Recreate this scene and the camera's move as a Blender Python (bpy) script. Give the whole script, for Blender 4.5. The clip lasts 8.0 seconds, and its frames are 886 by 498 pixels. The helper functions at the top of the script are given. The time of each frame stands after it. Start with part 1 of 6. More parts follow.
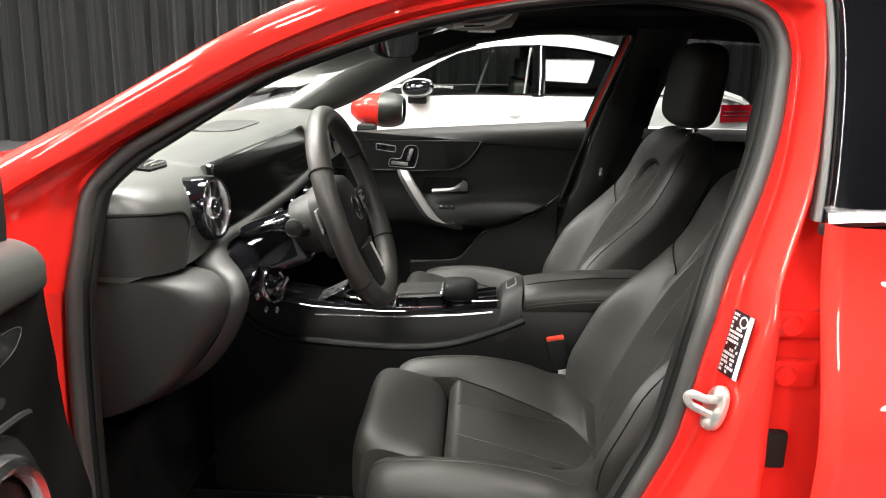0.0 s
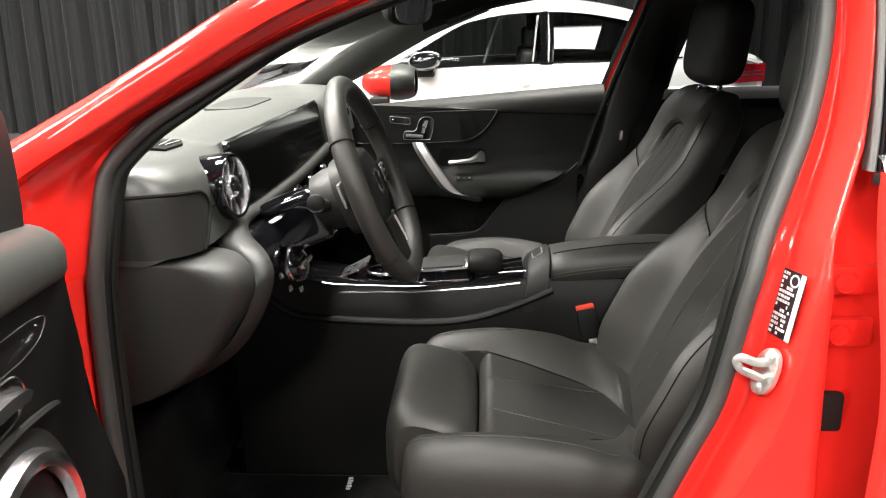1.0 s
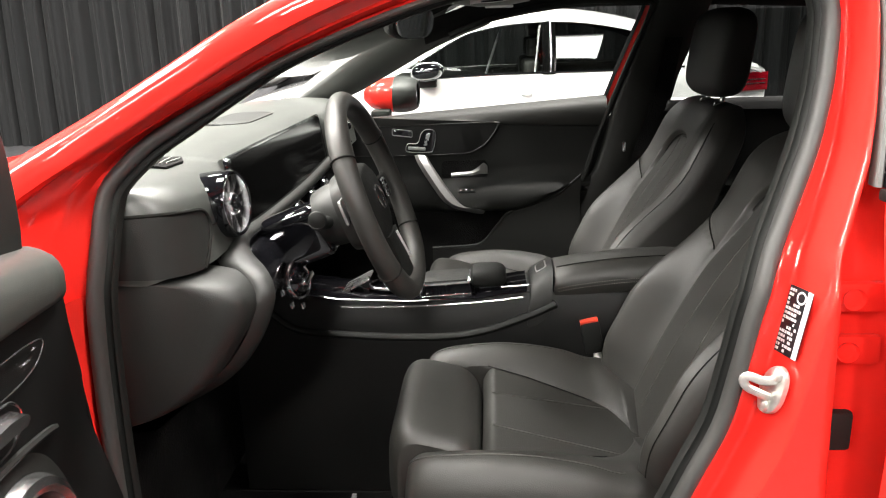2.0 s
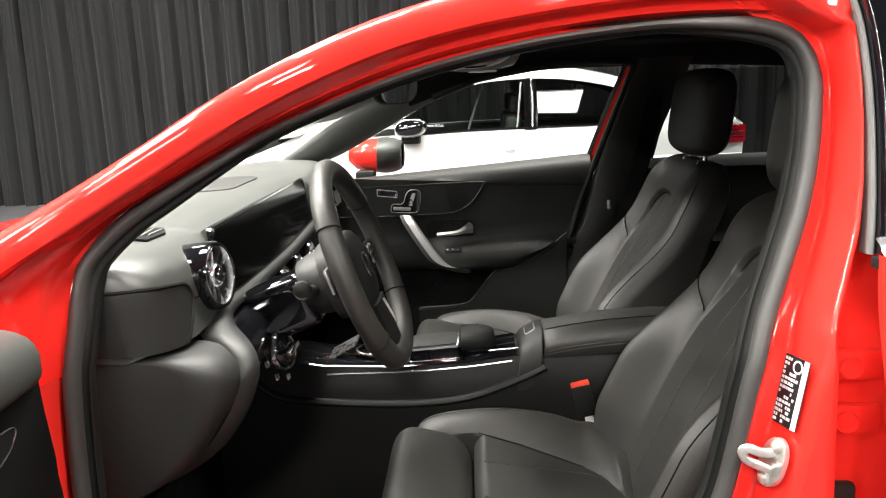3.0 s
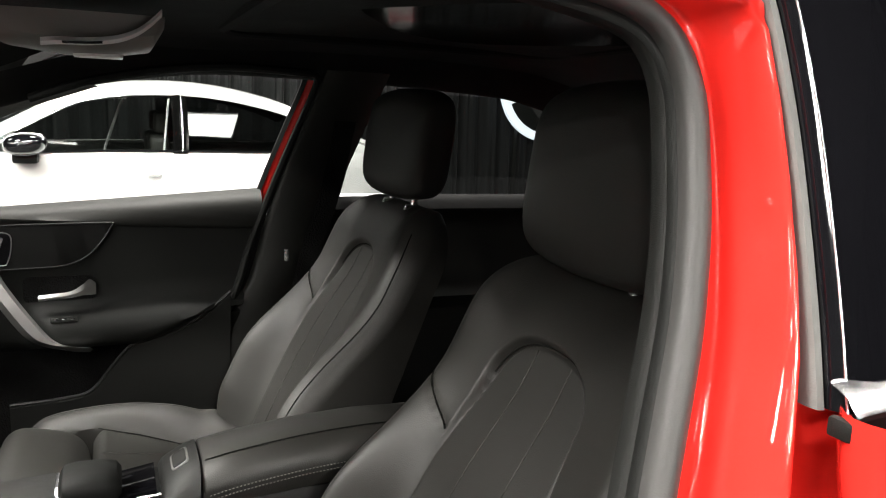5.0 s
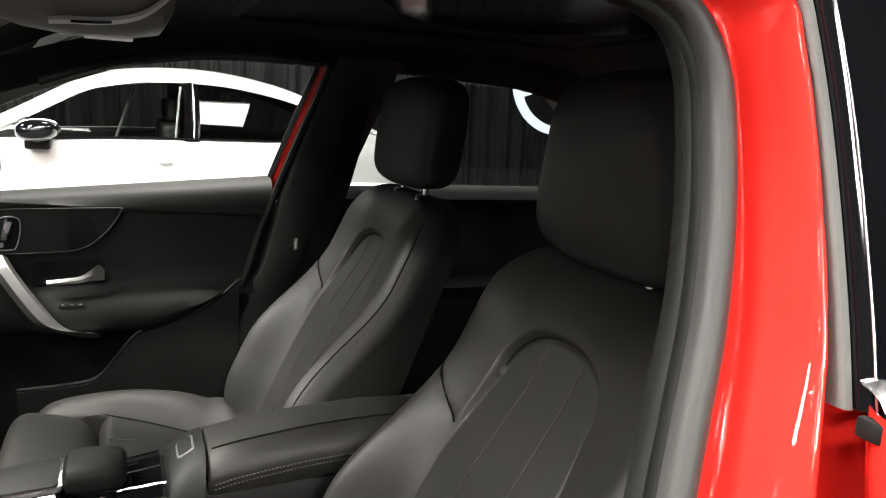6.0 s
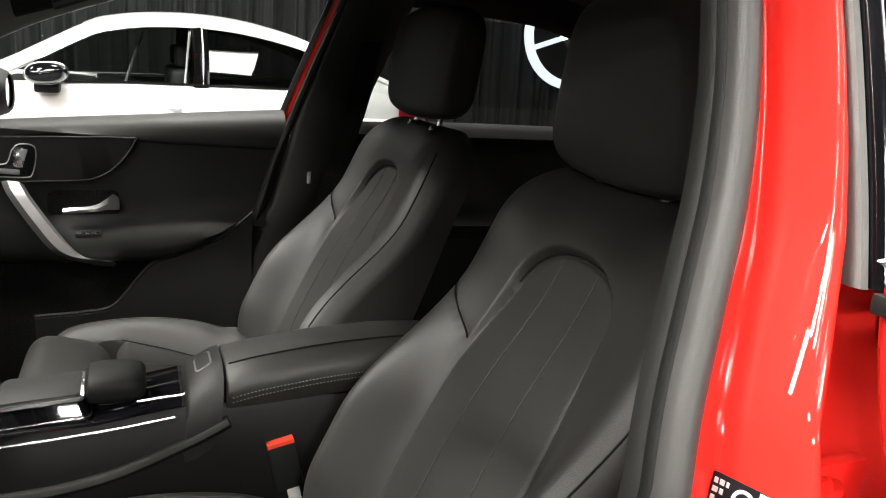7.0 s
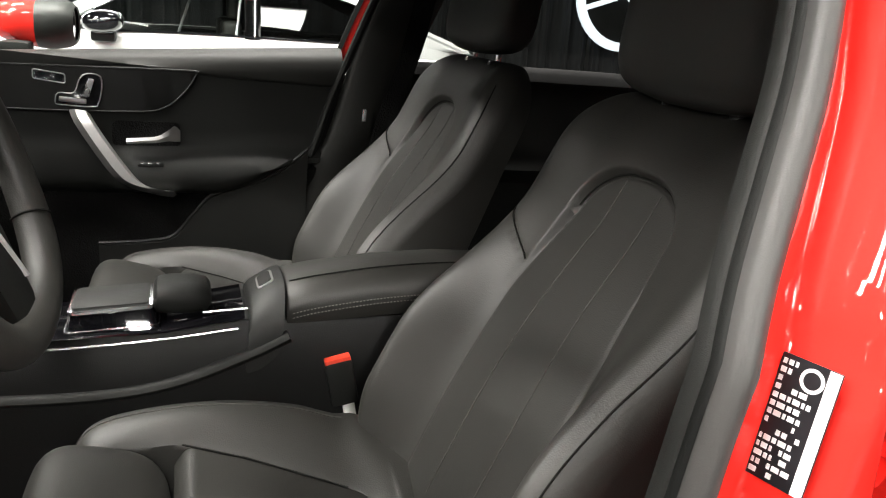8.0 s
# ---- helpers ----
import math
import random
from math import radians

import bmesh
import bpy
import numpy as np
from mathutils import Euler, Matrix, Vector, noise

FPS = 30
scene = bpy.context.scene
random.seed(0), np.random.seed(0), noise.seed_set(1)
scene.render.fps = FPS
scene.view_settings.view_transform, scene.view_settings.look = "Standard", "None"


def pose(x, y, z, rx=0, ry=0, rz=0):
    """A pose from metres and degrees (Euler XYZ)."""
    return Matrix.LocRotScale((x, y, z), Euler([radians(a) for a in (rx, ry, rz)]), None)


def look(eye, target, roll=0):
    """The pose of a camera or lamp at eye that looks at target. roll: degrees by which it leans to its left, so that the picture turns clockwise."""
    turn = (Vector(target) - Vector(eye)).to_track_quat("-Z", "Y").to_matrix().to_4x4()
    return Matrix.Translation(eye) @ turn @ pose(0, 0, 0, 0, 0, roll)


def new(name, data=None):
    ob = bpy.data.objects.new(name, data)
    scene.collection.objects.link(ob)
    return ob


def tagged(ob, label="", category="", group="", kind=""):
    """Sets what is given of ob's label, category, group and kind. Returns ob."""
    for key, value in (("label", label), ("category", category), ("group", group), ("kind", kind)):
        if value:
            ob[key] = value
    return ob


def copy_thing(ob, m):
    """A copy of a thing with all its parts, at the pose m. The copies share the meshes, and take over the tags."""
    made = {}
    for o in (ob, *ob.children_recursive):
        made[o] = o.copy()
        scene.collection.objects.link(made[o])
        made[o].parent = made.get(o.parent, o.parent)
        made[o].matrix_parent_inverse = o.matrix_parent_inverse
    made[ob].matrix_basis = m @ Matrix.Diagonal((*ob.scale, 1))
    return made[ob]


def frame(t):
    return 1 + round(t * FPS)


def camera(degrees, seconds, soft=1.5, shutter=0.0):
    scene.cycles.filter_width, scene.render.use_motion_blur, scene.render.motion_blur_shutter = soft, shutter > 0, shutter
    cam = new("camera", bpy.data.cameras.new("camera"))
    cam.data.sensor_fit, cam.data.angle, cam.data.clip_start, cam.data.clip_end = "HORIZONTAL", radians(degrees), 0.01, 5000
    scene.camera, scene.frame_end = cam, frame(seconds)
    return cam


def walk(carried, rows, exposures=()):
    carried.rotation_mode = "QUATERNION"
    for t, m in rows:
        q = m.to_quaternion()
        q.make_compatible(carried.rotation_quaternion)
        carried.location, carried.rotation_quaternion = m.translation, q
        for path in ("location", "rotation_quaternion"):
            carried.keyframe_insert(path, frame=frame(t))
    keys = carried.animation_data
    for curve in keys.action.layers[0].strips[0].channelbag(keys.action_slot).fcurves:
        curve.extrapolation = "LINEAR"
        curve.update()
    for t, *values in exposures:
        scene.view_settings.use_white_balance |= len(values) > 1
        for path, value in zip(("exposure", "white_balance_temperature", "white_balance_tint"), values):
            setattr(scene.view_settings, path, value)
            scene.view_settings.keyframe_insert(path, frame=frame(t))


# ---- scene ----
cam = camera(59.5, 8.0, soft=1.1)
PATH = [
    (0, (0.605, -0.832, 1.216), (0.52, 1.101, 0.709), 1.5),
    (0.5, (0.578, -0.791, 1.201), (0.509, 1.132, 0.657), -0.2),
    (1, (0.577, -0.796, 1.198), (0.464, 1.119, 0.63), -1.1),
    (2.5, (0.579, -0.779, 1.217), (0.458, 1.155, 0.723), -1.5),
    (3, (0.574, -0.762, 1.226), (0.493, 1.192, 0.809), -2.1),
    (3.3, (0.582, -0.671, 1.206), (0.722, 1.275, 0.769), -2.4),
    (3.5, (0.565, -0.6, 1.212), (0.805, 1.338, 0.781), -2.0),
    (3.7, (0.576, -0.485, 1.192), (0.885, 1.451, 0.796), -2.0),
    (4, (0.579, -0.355, 1.195), (1.095, 1.54, 0.815), 0.1),
    (4.2, (0.590, -0.300, 1.190), (1.242, 1.560, 0.838), 1.2),
    (4.5, (0.603, -0.264, 1.195), (1.387, 1.545, 0.859), 2.2),
    (6, (0.617, -0.22, 1.188), (1.372, 1.596, 0.825), 3.3),
    (6.5, (0.611, -0.224, 1.169), (1.364, 1.583, 0.758), 3.4),
    (7, (0.603, -0.234, 1.141), (1.339, 1.565, 0.67), 4.1),
    (7.5, (0.598, -0.241, 1.115), (1.297, 1.564, 0.614), 4.7),
    (8, (0.575, -0.253, 1.088), (1.211, 1.557, 0.523), 5.1),
]
walk(cam, [(t, look(eye, target, roll)) for t, eye, target, roll in PATH],
     exposures=[(0, 0.1), (1.0, 0.15), (2.5, 0.2), (3.0, 0.1), (3.5, 0.0), (4.5, -0.1), (7.5, -0.1), (8.0, 0.05)])

# ---- light: a dark exhibition hall under rows of ceiling panels ----
FLOOR = -0.12
YC = 0.83            # centre line of the red car
world = bpy.data.worlds.new("hall")
scene.world = world
world.use_nodes = True
world.node_tree.nodes["Background"].inputs[0].default_value = (0.55, 0.6, 0.6, 1)
world.node_tree.nodes["Background"].inputs[1].default_value = 0.05
scene.view_settings.exposure = 0.0


# ---- materials ----
def srgb(r, g, b):
    return tuple(((c / 255) / 12.92 if c < 10 else ((c / 255 + 0.055) / 1.055) ** 2.4) for c in (r, g, b))


def mat(name, col, rough=0.5, metal=0.0, grain=None, stain=None, coat=0.0, spec=0.5, glow=0.0, sheen=0.0, dust=0.0):
    """grain: (scale, bump distance); stain: (scale, share) of slow variation in colour and roughness."""
    m = bpy.data.materials.new(name)
    m.use_nodes = True
    nt = m.node_tree
    b = nt.nodes["Principled BSDF"]
    b.inputs["Base Color"].default_value = (*col, 1)
    b.inputs["Roughness"].default_value = rough
    b.inputs["Metallic"].default_value = metal
    b.inputs["Coat Weight"].default_value = coat
    b.inputs["Coat Roughness"].default_value = 0.02
    b.inputs["Specular IOR Level"].default_value = spec
    b.inputs["Sheen Weight"].default_value = sheen
    if glow:
        b.inputs["Emission Color"].default_value = (*col, 1)
        b.inputs["Emission Strength"].default_value = glow
    tc = nt.nodes.new("ShaderNodeTexCoord")
    if stain:
        n = nt.nodes.new("ShaderNodeTexNoise")
        n.inputs["Scale"].default_value, n.inputs["Detail"].default_value = stain[0], 6
        nt.links.new(tc.outputs["Object"], n.inputs["Vector"])
        ramp = nt.nodes.new("ShaderNodeMapRange")
        ramp.inputs["From Min"].default_value, ramp.inputs["From Max"].default_value = 0.3, 0.7
        ramp.inputs["To Min"].default_value, ramp.inputs["To Max"].default_value = 1 - stain[1], 1 + stain[1]
        nt.links.new(n.outputs["Fac"], ramp.inputs["Value"])
        mul = nt.nodes.new("ShaderNodeMix")
        mul.data_type, mul.blend_type = "RGBA", "MULTIPLY"
        mul.inputs["Factor"].default_value = 1
        mul.inputs["A"].default_value = (*col, 1)
        nt.links.new(ramp.outputs["Result"], mul.inputs["B"])
        nt.links.new(mul.outputs["Result"], b.inputs["Base Color"])
        rr = nt.nodes.new("ShaderNodeMath")
        rr.operation = "MULTIPLY"
        rr.inputs[1].default_value = rough
        nt.links.new(ramp.outputs["Result"], rr.inputs[0])
        nt.links.new(rr.outputs[0], b.inputs["Roughness"])
    if grain:
        v = nt.nodes.new("ShaderNodeTexVoronoi")
        v.feature = "SMOOTH_F1"
        v.inputs["Scale"].default_value = grain[0]
        n2 = nt.nodes.new("ShaderNodeTexNoise")
        n2.inputs["Scale"].default_value, n2.inputs["Detail"].default_value = grain[0] * 0.12, 4
        add = nt.nodes.new("ShaderNodeMath")
        add.operation = "ADD"
        for node in (v, n2):
            nt.links.new(tc.outputs["Object"], node.inputs["Vector"])
        nt.links.new(v.outputs["Distance"], add.inputs[0])
        nt.links.new(n2.outputs["Fac"], add.inputs[1])
        bump = nt.nodes.new("ShaderNodeBump")
        bump.inputs["Strength"].default_value = 0.6
        bump.inputs["Distance"].default_value = grain[1]
        nt.links.new(add.outputs[0], bump.inputs["Height"])
        nt.links.new(bump.outputs["Normal"], b.inputs["Normal"])
    return m


def glass_mat(name, tint, rough=0.0):
    """Thin pane: mostly clear, with a mirror's gloss at grazing angles."""
    m = bpy.data.materials.new(name)
    m.use_nodes = True
    nt = m.node_tree
    nt.nodes.remove(nt.nodes["Principled BSDF"])
    out = nt.nodes["Material Output"]
    tr = nt.nodes.new("ShaderNodeBsdfTransparent")
    tr.inputs[0].default_value = (*tint, 1)
    gl = nt.nodes.new("ShaderNodeBsdfGlossy")
    gl.inputs["Roughness"].default_value = rough
    fr = nt.nodes.new("ShaderNodeFresnel")
    fr.inputs[0].default_value = 1.45
    mx = nt.nodes.new("ShaderNodeMixShader")
    nt.links.new(fr.outputs[0], mx.inputs[0])
    nt.links.new(tr.outputs[0], mx.inputs[1])
    nt.links.new(gl.outputs[0], mx.inputs[2])
    nt.links.new(mx.outputs[0], out.inputs[0])
    return m


RED = mat("red_paint", (0.76, 0.026, 0.019), 0.5, 0.0, stain=(3, 0.03), coat=1.0, spec=0.05)
WHITE = mat("white_paint", (0.80, 0.80, 0.80), 0.3, stain=(2, 0.03), coat=1.0)
LEATHER = mat("black_leather", (0.026, 0.0255, 0.023), 0.50, grain=(700, 0.00028), stain=(5, 0.12), spec=0.5)
LEATHER2 = mat("insert_leather", (0.027, 0.0265, 0.024), 0.5, grain=(650, 0.00028), stain=(7, 0.12), spec=0.45)
STITCH = mat("grey_thread", (0.050, 0.048, 0.044), 0.7)
PALETHREAD = mat("pale_thread", (0.15, 0.145, 0.13), 0.7)
SEAM = mat("seam_shadow", (0.011, 0.011, 0.010), 0.9, spec=0.08)
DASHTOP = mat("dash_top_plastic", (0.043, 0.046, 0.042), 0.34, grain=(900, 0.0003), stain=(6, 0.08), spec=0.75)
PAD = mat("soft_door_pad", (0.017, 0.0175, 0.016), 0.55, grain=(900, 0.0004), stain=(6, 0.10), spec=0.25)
PLASTIC = mat("soft_dash_plastic", (0.0125, 0.013, 0.012), 0.50, grain=(900, 0.0004), stain=(6, 0.10), spec=0.4)
TRIM = mat("black_trim_plastic", (0.0112, 0.0119, 0.011), 0.54, grain=(1100, 0.0003), stain=(5, 0.12), spec=0.2)
CONSOLE = mat("console_plastic", (0.0055, 0.0057, 0.0055), 0.5, grain=(1100, 0.0003), stain=(5, 0.12), spec=0.25)
GLOSS = mat("piano_black", (0.004, 0.004, 0.005), 0.06, stain=(4, 0.2), coat=0.6)
SCREEN = mat("dark_screen_glass", (0.002, 0.002, 0.002), 0.10, spec=0.06)
RUBBER = mat("black_rubber", (0.046, 0.045, 0.043), 0.5, grain=(900, 0.00015), stain=(8, 0.12))
RUBBER2 = mat("grey_rubber", (0.10, 0.10, 0.095), 0.5, grain=(900, 0.0002), stain=(9, 0.12))
CHROME = mat("chrome", (0.88, 0.88, 0.89), 0.22, 1.0, stain=(20, 0.1))
SILVER = mat("satin_silver", (0.70, 0.70, 0.70), 0.28, 1.0, stain=(30, 0.08))
SATIN = mat("satin_metal", (0.46, 0.46, 0.45), 0.36, 0.9, stain=(25, 0.06))
ZINC = mat("zinc_steel", (0.75, 0.74, 0.70), 0.35, 0.8, stain=(60, 0.2), grain=(300, 0.0006))
CARPET = mat("black_carpet", (0.005, 0.005, 0.005), 0.95, grain=(300, 0.003), stain=(12, 0.3), spec=0.2)
LINING = mat("black_headliner", (0.007, 0.007, 0.007), 0.95, grain=(800, 0.0006), stain=(6, 0.15), spec=0.2)
ORANGE = mat("red_button_plastic", (0.75, 0.06, 0.03), 0.4, stain=(40, 0.08))
LABEL_BLACK = mat("label_black", (0.01, 0.01, 0.012), 0.35, stain=(30, 0.2))
LABEL_WHITE = mat("label_white", (0.75, 0.75, 0.75), 0.4, stain=(40, 0.06))
GLASS = glass_mat("car_glass", (0.80, 0.85, 0.82))
SMOKE = glass_mat("smoked_glass", (0.30, 0.32, 0.31))
TINTED = glass_mat("tinted_glass", (0.10, 0.11, 0.11))
MIRROR = mat("mirror_glass", (0.8, 0.8, 0.82), 0.02, 1.0)
CURTAIN = mat("charcoal_drape", (0.0135, 0.0142, 0.0148), 0.8, grain=(260, 0.0015), stain=(1.5, 0.3), sheen=0.1, spec=0.2)
HALLFLOOR = mat("hall_carpet", (0.07, 0.07, 0.075), 0.9, grain=(150, 0.003), stain=(2, 0.2))
HALLCEIL = mat("hall_ceiling", (0.02, 0.02, 0.022), 0.9, stain=(1, 0.3))
LAMP = mat("lamp_panel", (1.0, 0.97, 0.92), 0.5, glow=14.0)
SIGNLIGHT = mat("sign_light", (0.85, 0.9, 1.0), 0.5, glow=3.0)
LENSLIGHT = mat("frosted_lens", (0.8, 0.8, 0.75), 0.45, stain=(30, 0.1))
SHELLGREY = mat("grey_console_plastic", (0.17, 0.165, 0.15), 0.5, grain=(900, 0.0003), stain=(8, 0.1))
# pale non-metal: the reflection on polished trim is put into the colour
METALSHINE = mat("painted_metal_shine", (0.74, 0.74, 0.73), 0.25, stain=(30, 0.05), coat=0.6)
TAILRED = mat("tail_lamp_red", (0.30, 0.004, 0.012), 0.08, coat=1.0, stain=(12, 0.3))


# ---- mesh tools ----
def V(*a):
    return Vector(a)


def curve_pts(pts, n):
    """n points evenly along a smooth curve through pts."""
    P = np.array(pts, float)
    m = len(P)
    dense = []
    for i in range(m - 1):
        p0, p1, p2, p3 = P[max(i - 1, 0)], P[i], P[i + 1], P[min(i + 2, m - 1)]
        for k in range(16):
            t = k / 16
            dense.append(0.5 * ((2 * p1) + (p2 - p0) * t + (2 * p0 - 5 * p1 + 4 * p2 - p3) * t * t + (3 * p1 - p0 - 3 * p2 + p3) * t ** 3))
    dense.append(P[-1])
    D = np.array(dense)
    L = np.concatenate([[0], np.cumsum(np.linalg.norm(np.diff(D, axis=0), axis=1))])
    want = np.linspace(0, L[-1], n)
    return np.stack([np.interp(want, L, D[:, k]) for k in range(D.shape[1])], 1)


def loft(sections, ring=False, caps=False, bm=None):
    """A skin over rows of points; ring: each row is closed; caps: the first and last rows are filled."""
    bm = bm or bmesh.new()
    rows = [[bm.verts.new(tuple(p)) for p in s] for s in sections]
    n = len(rows[0])
    for a, b in zip(rows, rows[1:]):
        for i in range(n if ring else n - 1):
            j = (i + 1) % n
            try:
                bm.faces.new((a[i], a[j], b[j], b[i]))
            except ValueError:
                pass
    if caps:
        bm.faces.new(rows[0][::-1])
        bm.faces.new(rows[-1])
    return bm


def tube(pts, r, seg=8, n=None, flat=1.0, bm=None, closed=False):
    """A round cord along a smooth curve; flat squeezes it across its second axis."""
    P = curve_pts(pts, n or max(6, 5 * len(pts))) if not closed else np.array(pts, float)
    m = len(P)
    rows = []
    up = None
    for i in range(m):
        if closed:
            t = P[(i + 1) % m] - P[i - 1]
        else:
            t = P[min(i + 1, m - 1)] - P[max(i - 1, 0)]
        t = t / (np.linalg.norm(t) + 1e-9)
        if up is None:
            up = np.array([0, 0, 1.0]) if abs(t[2]) < 0.9 else np.array([1.0, 0, 0])
        up = up - t * np.dot(up, t)
        up /= np.linalg.norm(up) + 1e-9
        side = np.cross(t, up)
        rr = r[i] if hasattr(r, "__len__") else r
        rows.append([P[i] + float(rr) * (math.cos(a) * side + flat * math.sin(a) * up) for a in np.linspace(0, 2 * math.pi, seg, endpoint=False)])
    if closed:
        rows.append(rows[0])
        b2 = loft(rows, ring=True, bm=bm)
        bmesh.ops.remove_doubles(b2, verts=b2.verts, dist=1e-6)
        return b2
    return loft(rows, ring=True, caps=True, bm=bm)


def rbox(lo, hi, bevel=0.006, seg=2, bm=None):
    """A box between two corners with rounded edges."""
    own = bmesh.new()
    bmesh.ops.create_cube(own, size=1)
    for v in own.verts:
        v.co = Vector([(lo[k] + hi[k]) / 2 + v.co[k] * (hi[k] - lo[k]) for k in range(3)])
    if bevel:
        bmesh.ops.bevel(own, geom=own.edges[:], offset=bevel, segments=seg, affect="EDGES", profile=0.6)
    return own


def plate(outline, to3d, depth, bevel=0.0, seg=2):
    """A flat plate: outline in (a, b), to3d(a, b, d) gives its place d metres from the face inwards."""
    outline = [tuple(float(c) for c in p) for p in outline]
    own = bmesh.new()
    front = [own.verts.new(to3d(a, b, 0)) for a, b in outline]
    back = [own.verts.new(to3d(a, b, depth)) for a, b in outline]
    f1 = own.faces.new(front)
    own.faces.new(back[::-1])
    n = len(front)
    for i in range(n):
        j = (i + 1) % n
        own.faces.new((front[j], front[i], back[i], back[j]))
    if bevel:
        bmesh.ops.bevel(own, geom=list(f1.edges), offset=bevel, segments=seg, affect="EDGES", profile=0.6)
    bmesh.ops.triangulate(own, faces=[f for f in own.faces if len(f.verts) > 4])
    return own


def rrect(a0, b0, a1, b1, r, seg=5):
    """A rounded rectangle as an outline."""
    out = []
    for ca, cb, s in ((a1 - r, b1 - r, 0), (a0 + r, b1 - r, 90), (a0 + r, b0 + r, 180), (a1 - r, b0 + r, 270)):
        for k in range(seg + 1):
            q = radians(s + 90 * k / seg)
            out.append((ca + r * math.cos(q), cb + r * math.sin(q)))
    return out


def turned(own, m):
    bmesh.ops.transform(own, matrix=m, verts=own.verts)
    return own


def lathe(prof, seg=32, bm=None):
    """prof: (radius, height) pairs, turned about z."""
    return loft([[(r * math.cos(a), r * math.sin(a), h) for a in np.linspace(0, 2 * math.pi, seg, endpoint=False)] for r, h in prof], ring=True, bm=bm)


def merged(*bms):
    out = bmesh.new()
    for b in bms:
        me = bpy.data.meshes.new("tmp")
        b.to_mesh(me)
        out.from_mesh(me)
        bpy.data.meshes.remove(me)
        b.free()
    return out


def part(name, bm, material, parent=None, label="", smooth=True, angle=40):
    bmesh.ops.recalc_face_normals(bm, faces=bm.faces)
    for f in bm.faces:
        f.smooth = smooth
    if smooth:
        for e in bm.edges:
            if len(e.link_faces) == 2 and e.calc_face_angle(0) > radians(angle):
                e.smooth = False
    me = bpy.data.meshes.new(name)
    bm.to_mesh(me)
    bm.free()
    me.materials.append(material)
    ob = new(name, me)
    if parent is not None:
        ob.parent = parent
    if label:
        ob["label"] = label
    return ob


def thing(name, label, category, group="", at=(0, 0, 0)):
    ob = new(name)
    ob.empty_display_size = 0.1
    ob.location = at
    return tagged(ob, label, category, group)


def structure(ob, label, category):
    return tagged(ob, label, category, kind="structure")


def sstep(a, b, x):
    t = min(1, max(0, (x - a) / (b - a)))
    return t * t * (3 - 2 * t)


# ---- the hall ----
def drape(name, x0, x1, y, z0, z1, along, into, label):
    """A pleated curtain along x (along='x') at y, or along y at x=y; into: the side of the room."""
    rnd = random.Random(name)
    rows_t = np.arange(x0, x1, 0.016)
    ph = np.cumsum([0.016 * 2 * math.pi / (0.17 + 0.22 * (0.5 + 0.5 * noise.noise(Vector((t * 2.1, 5.0, 1.0)))) + rnd.uniform(-0.02, 0.02)) for t in rows_t])
    amp = [0.045 + 0.075 * (0.5 + 0.5 * noise.noise(Vector((t * 2.7, 0, 3)))) for t in rows_t]
    secs = []
    for zz in np.linspace(z0, z1, 12):
        k = (zz - z0) / (z1 - z0)
        row = []
        for t, p, a in zip(rows_t, ph, amp):
            q = p + 0.9 * noise.noise(Vector((t * 0.9, zz * 0.45, 11)))
            w = a * (1.25 - 0.5 * k) * (2.1 * abs(math.sin(q / 2)) ** 0.5 + 0.22 * math.sin(2.6 * q + 0.8) + 0.12 * math.sin(5 * q + t)) + 0.12 * noise.noise(Vector((t * 0.7, zz * 0.2, 0)))
            w = into * (w - 0.14)
            row.append((t, y + w, zz) if along == "x" else (y + w, t, zz))
        secs.append(row)
    return structure(part(name, loft(secs), CURTAIN, None, angle=180), label, "curtain")


structure(part("floor", rbox((-9.6, -17.5, FLOOR - 0.1), (9, 9.6, FLOOR), 0), HALLFLOOR, smooth=False), "dark grey carpeted exhibition hall floor", "floor")
structure(part("ceiling", rbox((-9.6, -17.5, 6.5), (9, 9.6, 6.6), 0), HALLCEIL, smooth=False), "black exhibition hall ceiling high above the cars", "ceiling")
drape("wall_north", -9.4, 9, 9.0, FLOOR, 6.5, "x", -1, "pleated charcoal curtain wall behind the white car")
drape("wall_west", -17.2, 9.5, -9.2, FLOOR, 6.5, "y", 1, "pleated charcoal curtain wall ahead of the cars")
drape("wall_east", -17.2, 9.5, 8.7, FLOOR, 6.5, "y", -1, "pleated charcoal curtain wall behind the cars")
drape("wall_south", -9.4, 9, -17.2, FLOOR, 6.5, "x", 1, "pleated charcoal curtain wall across the hall")


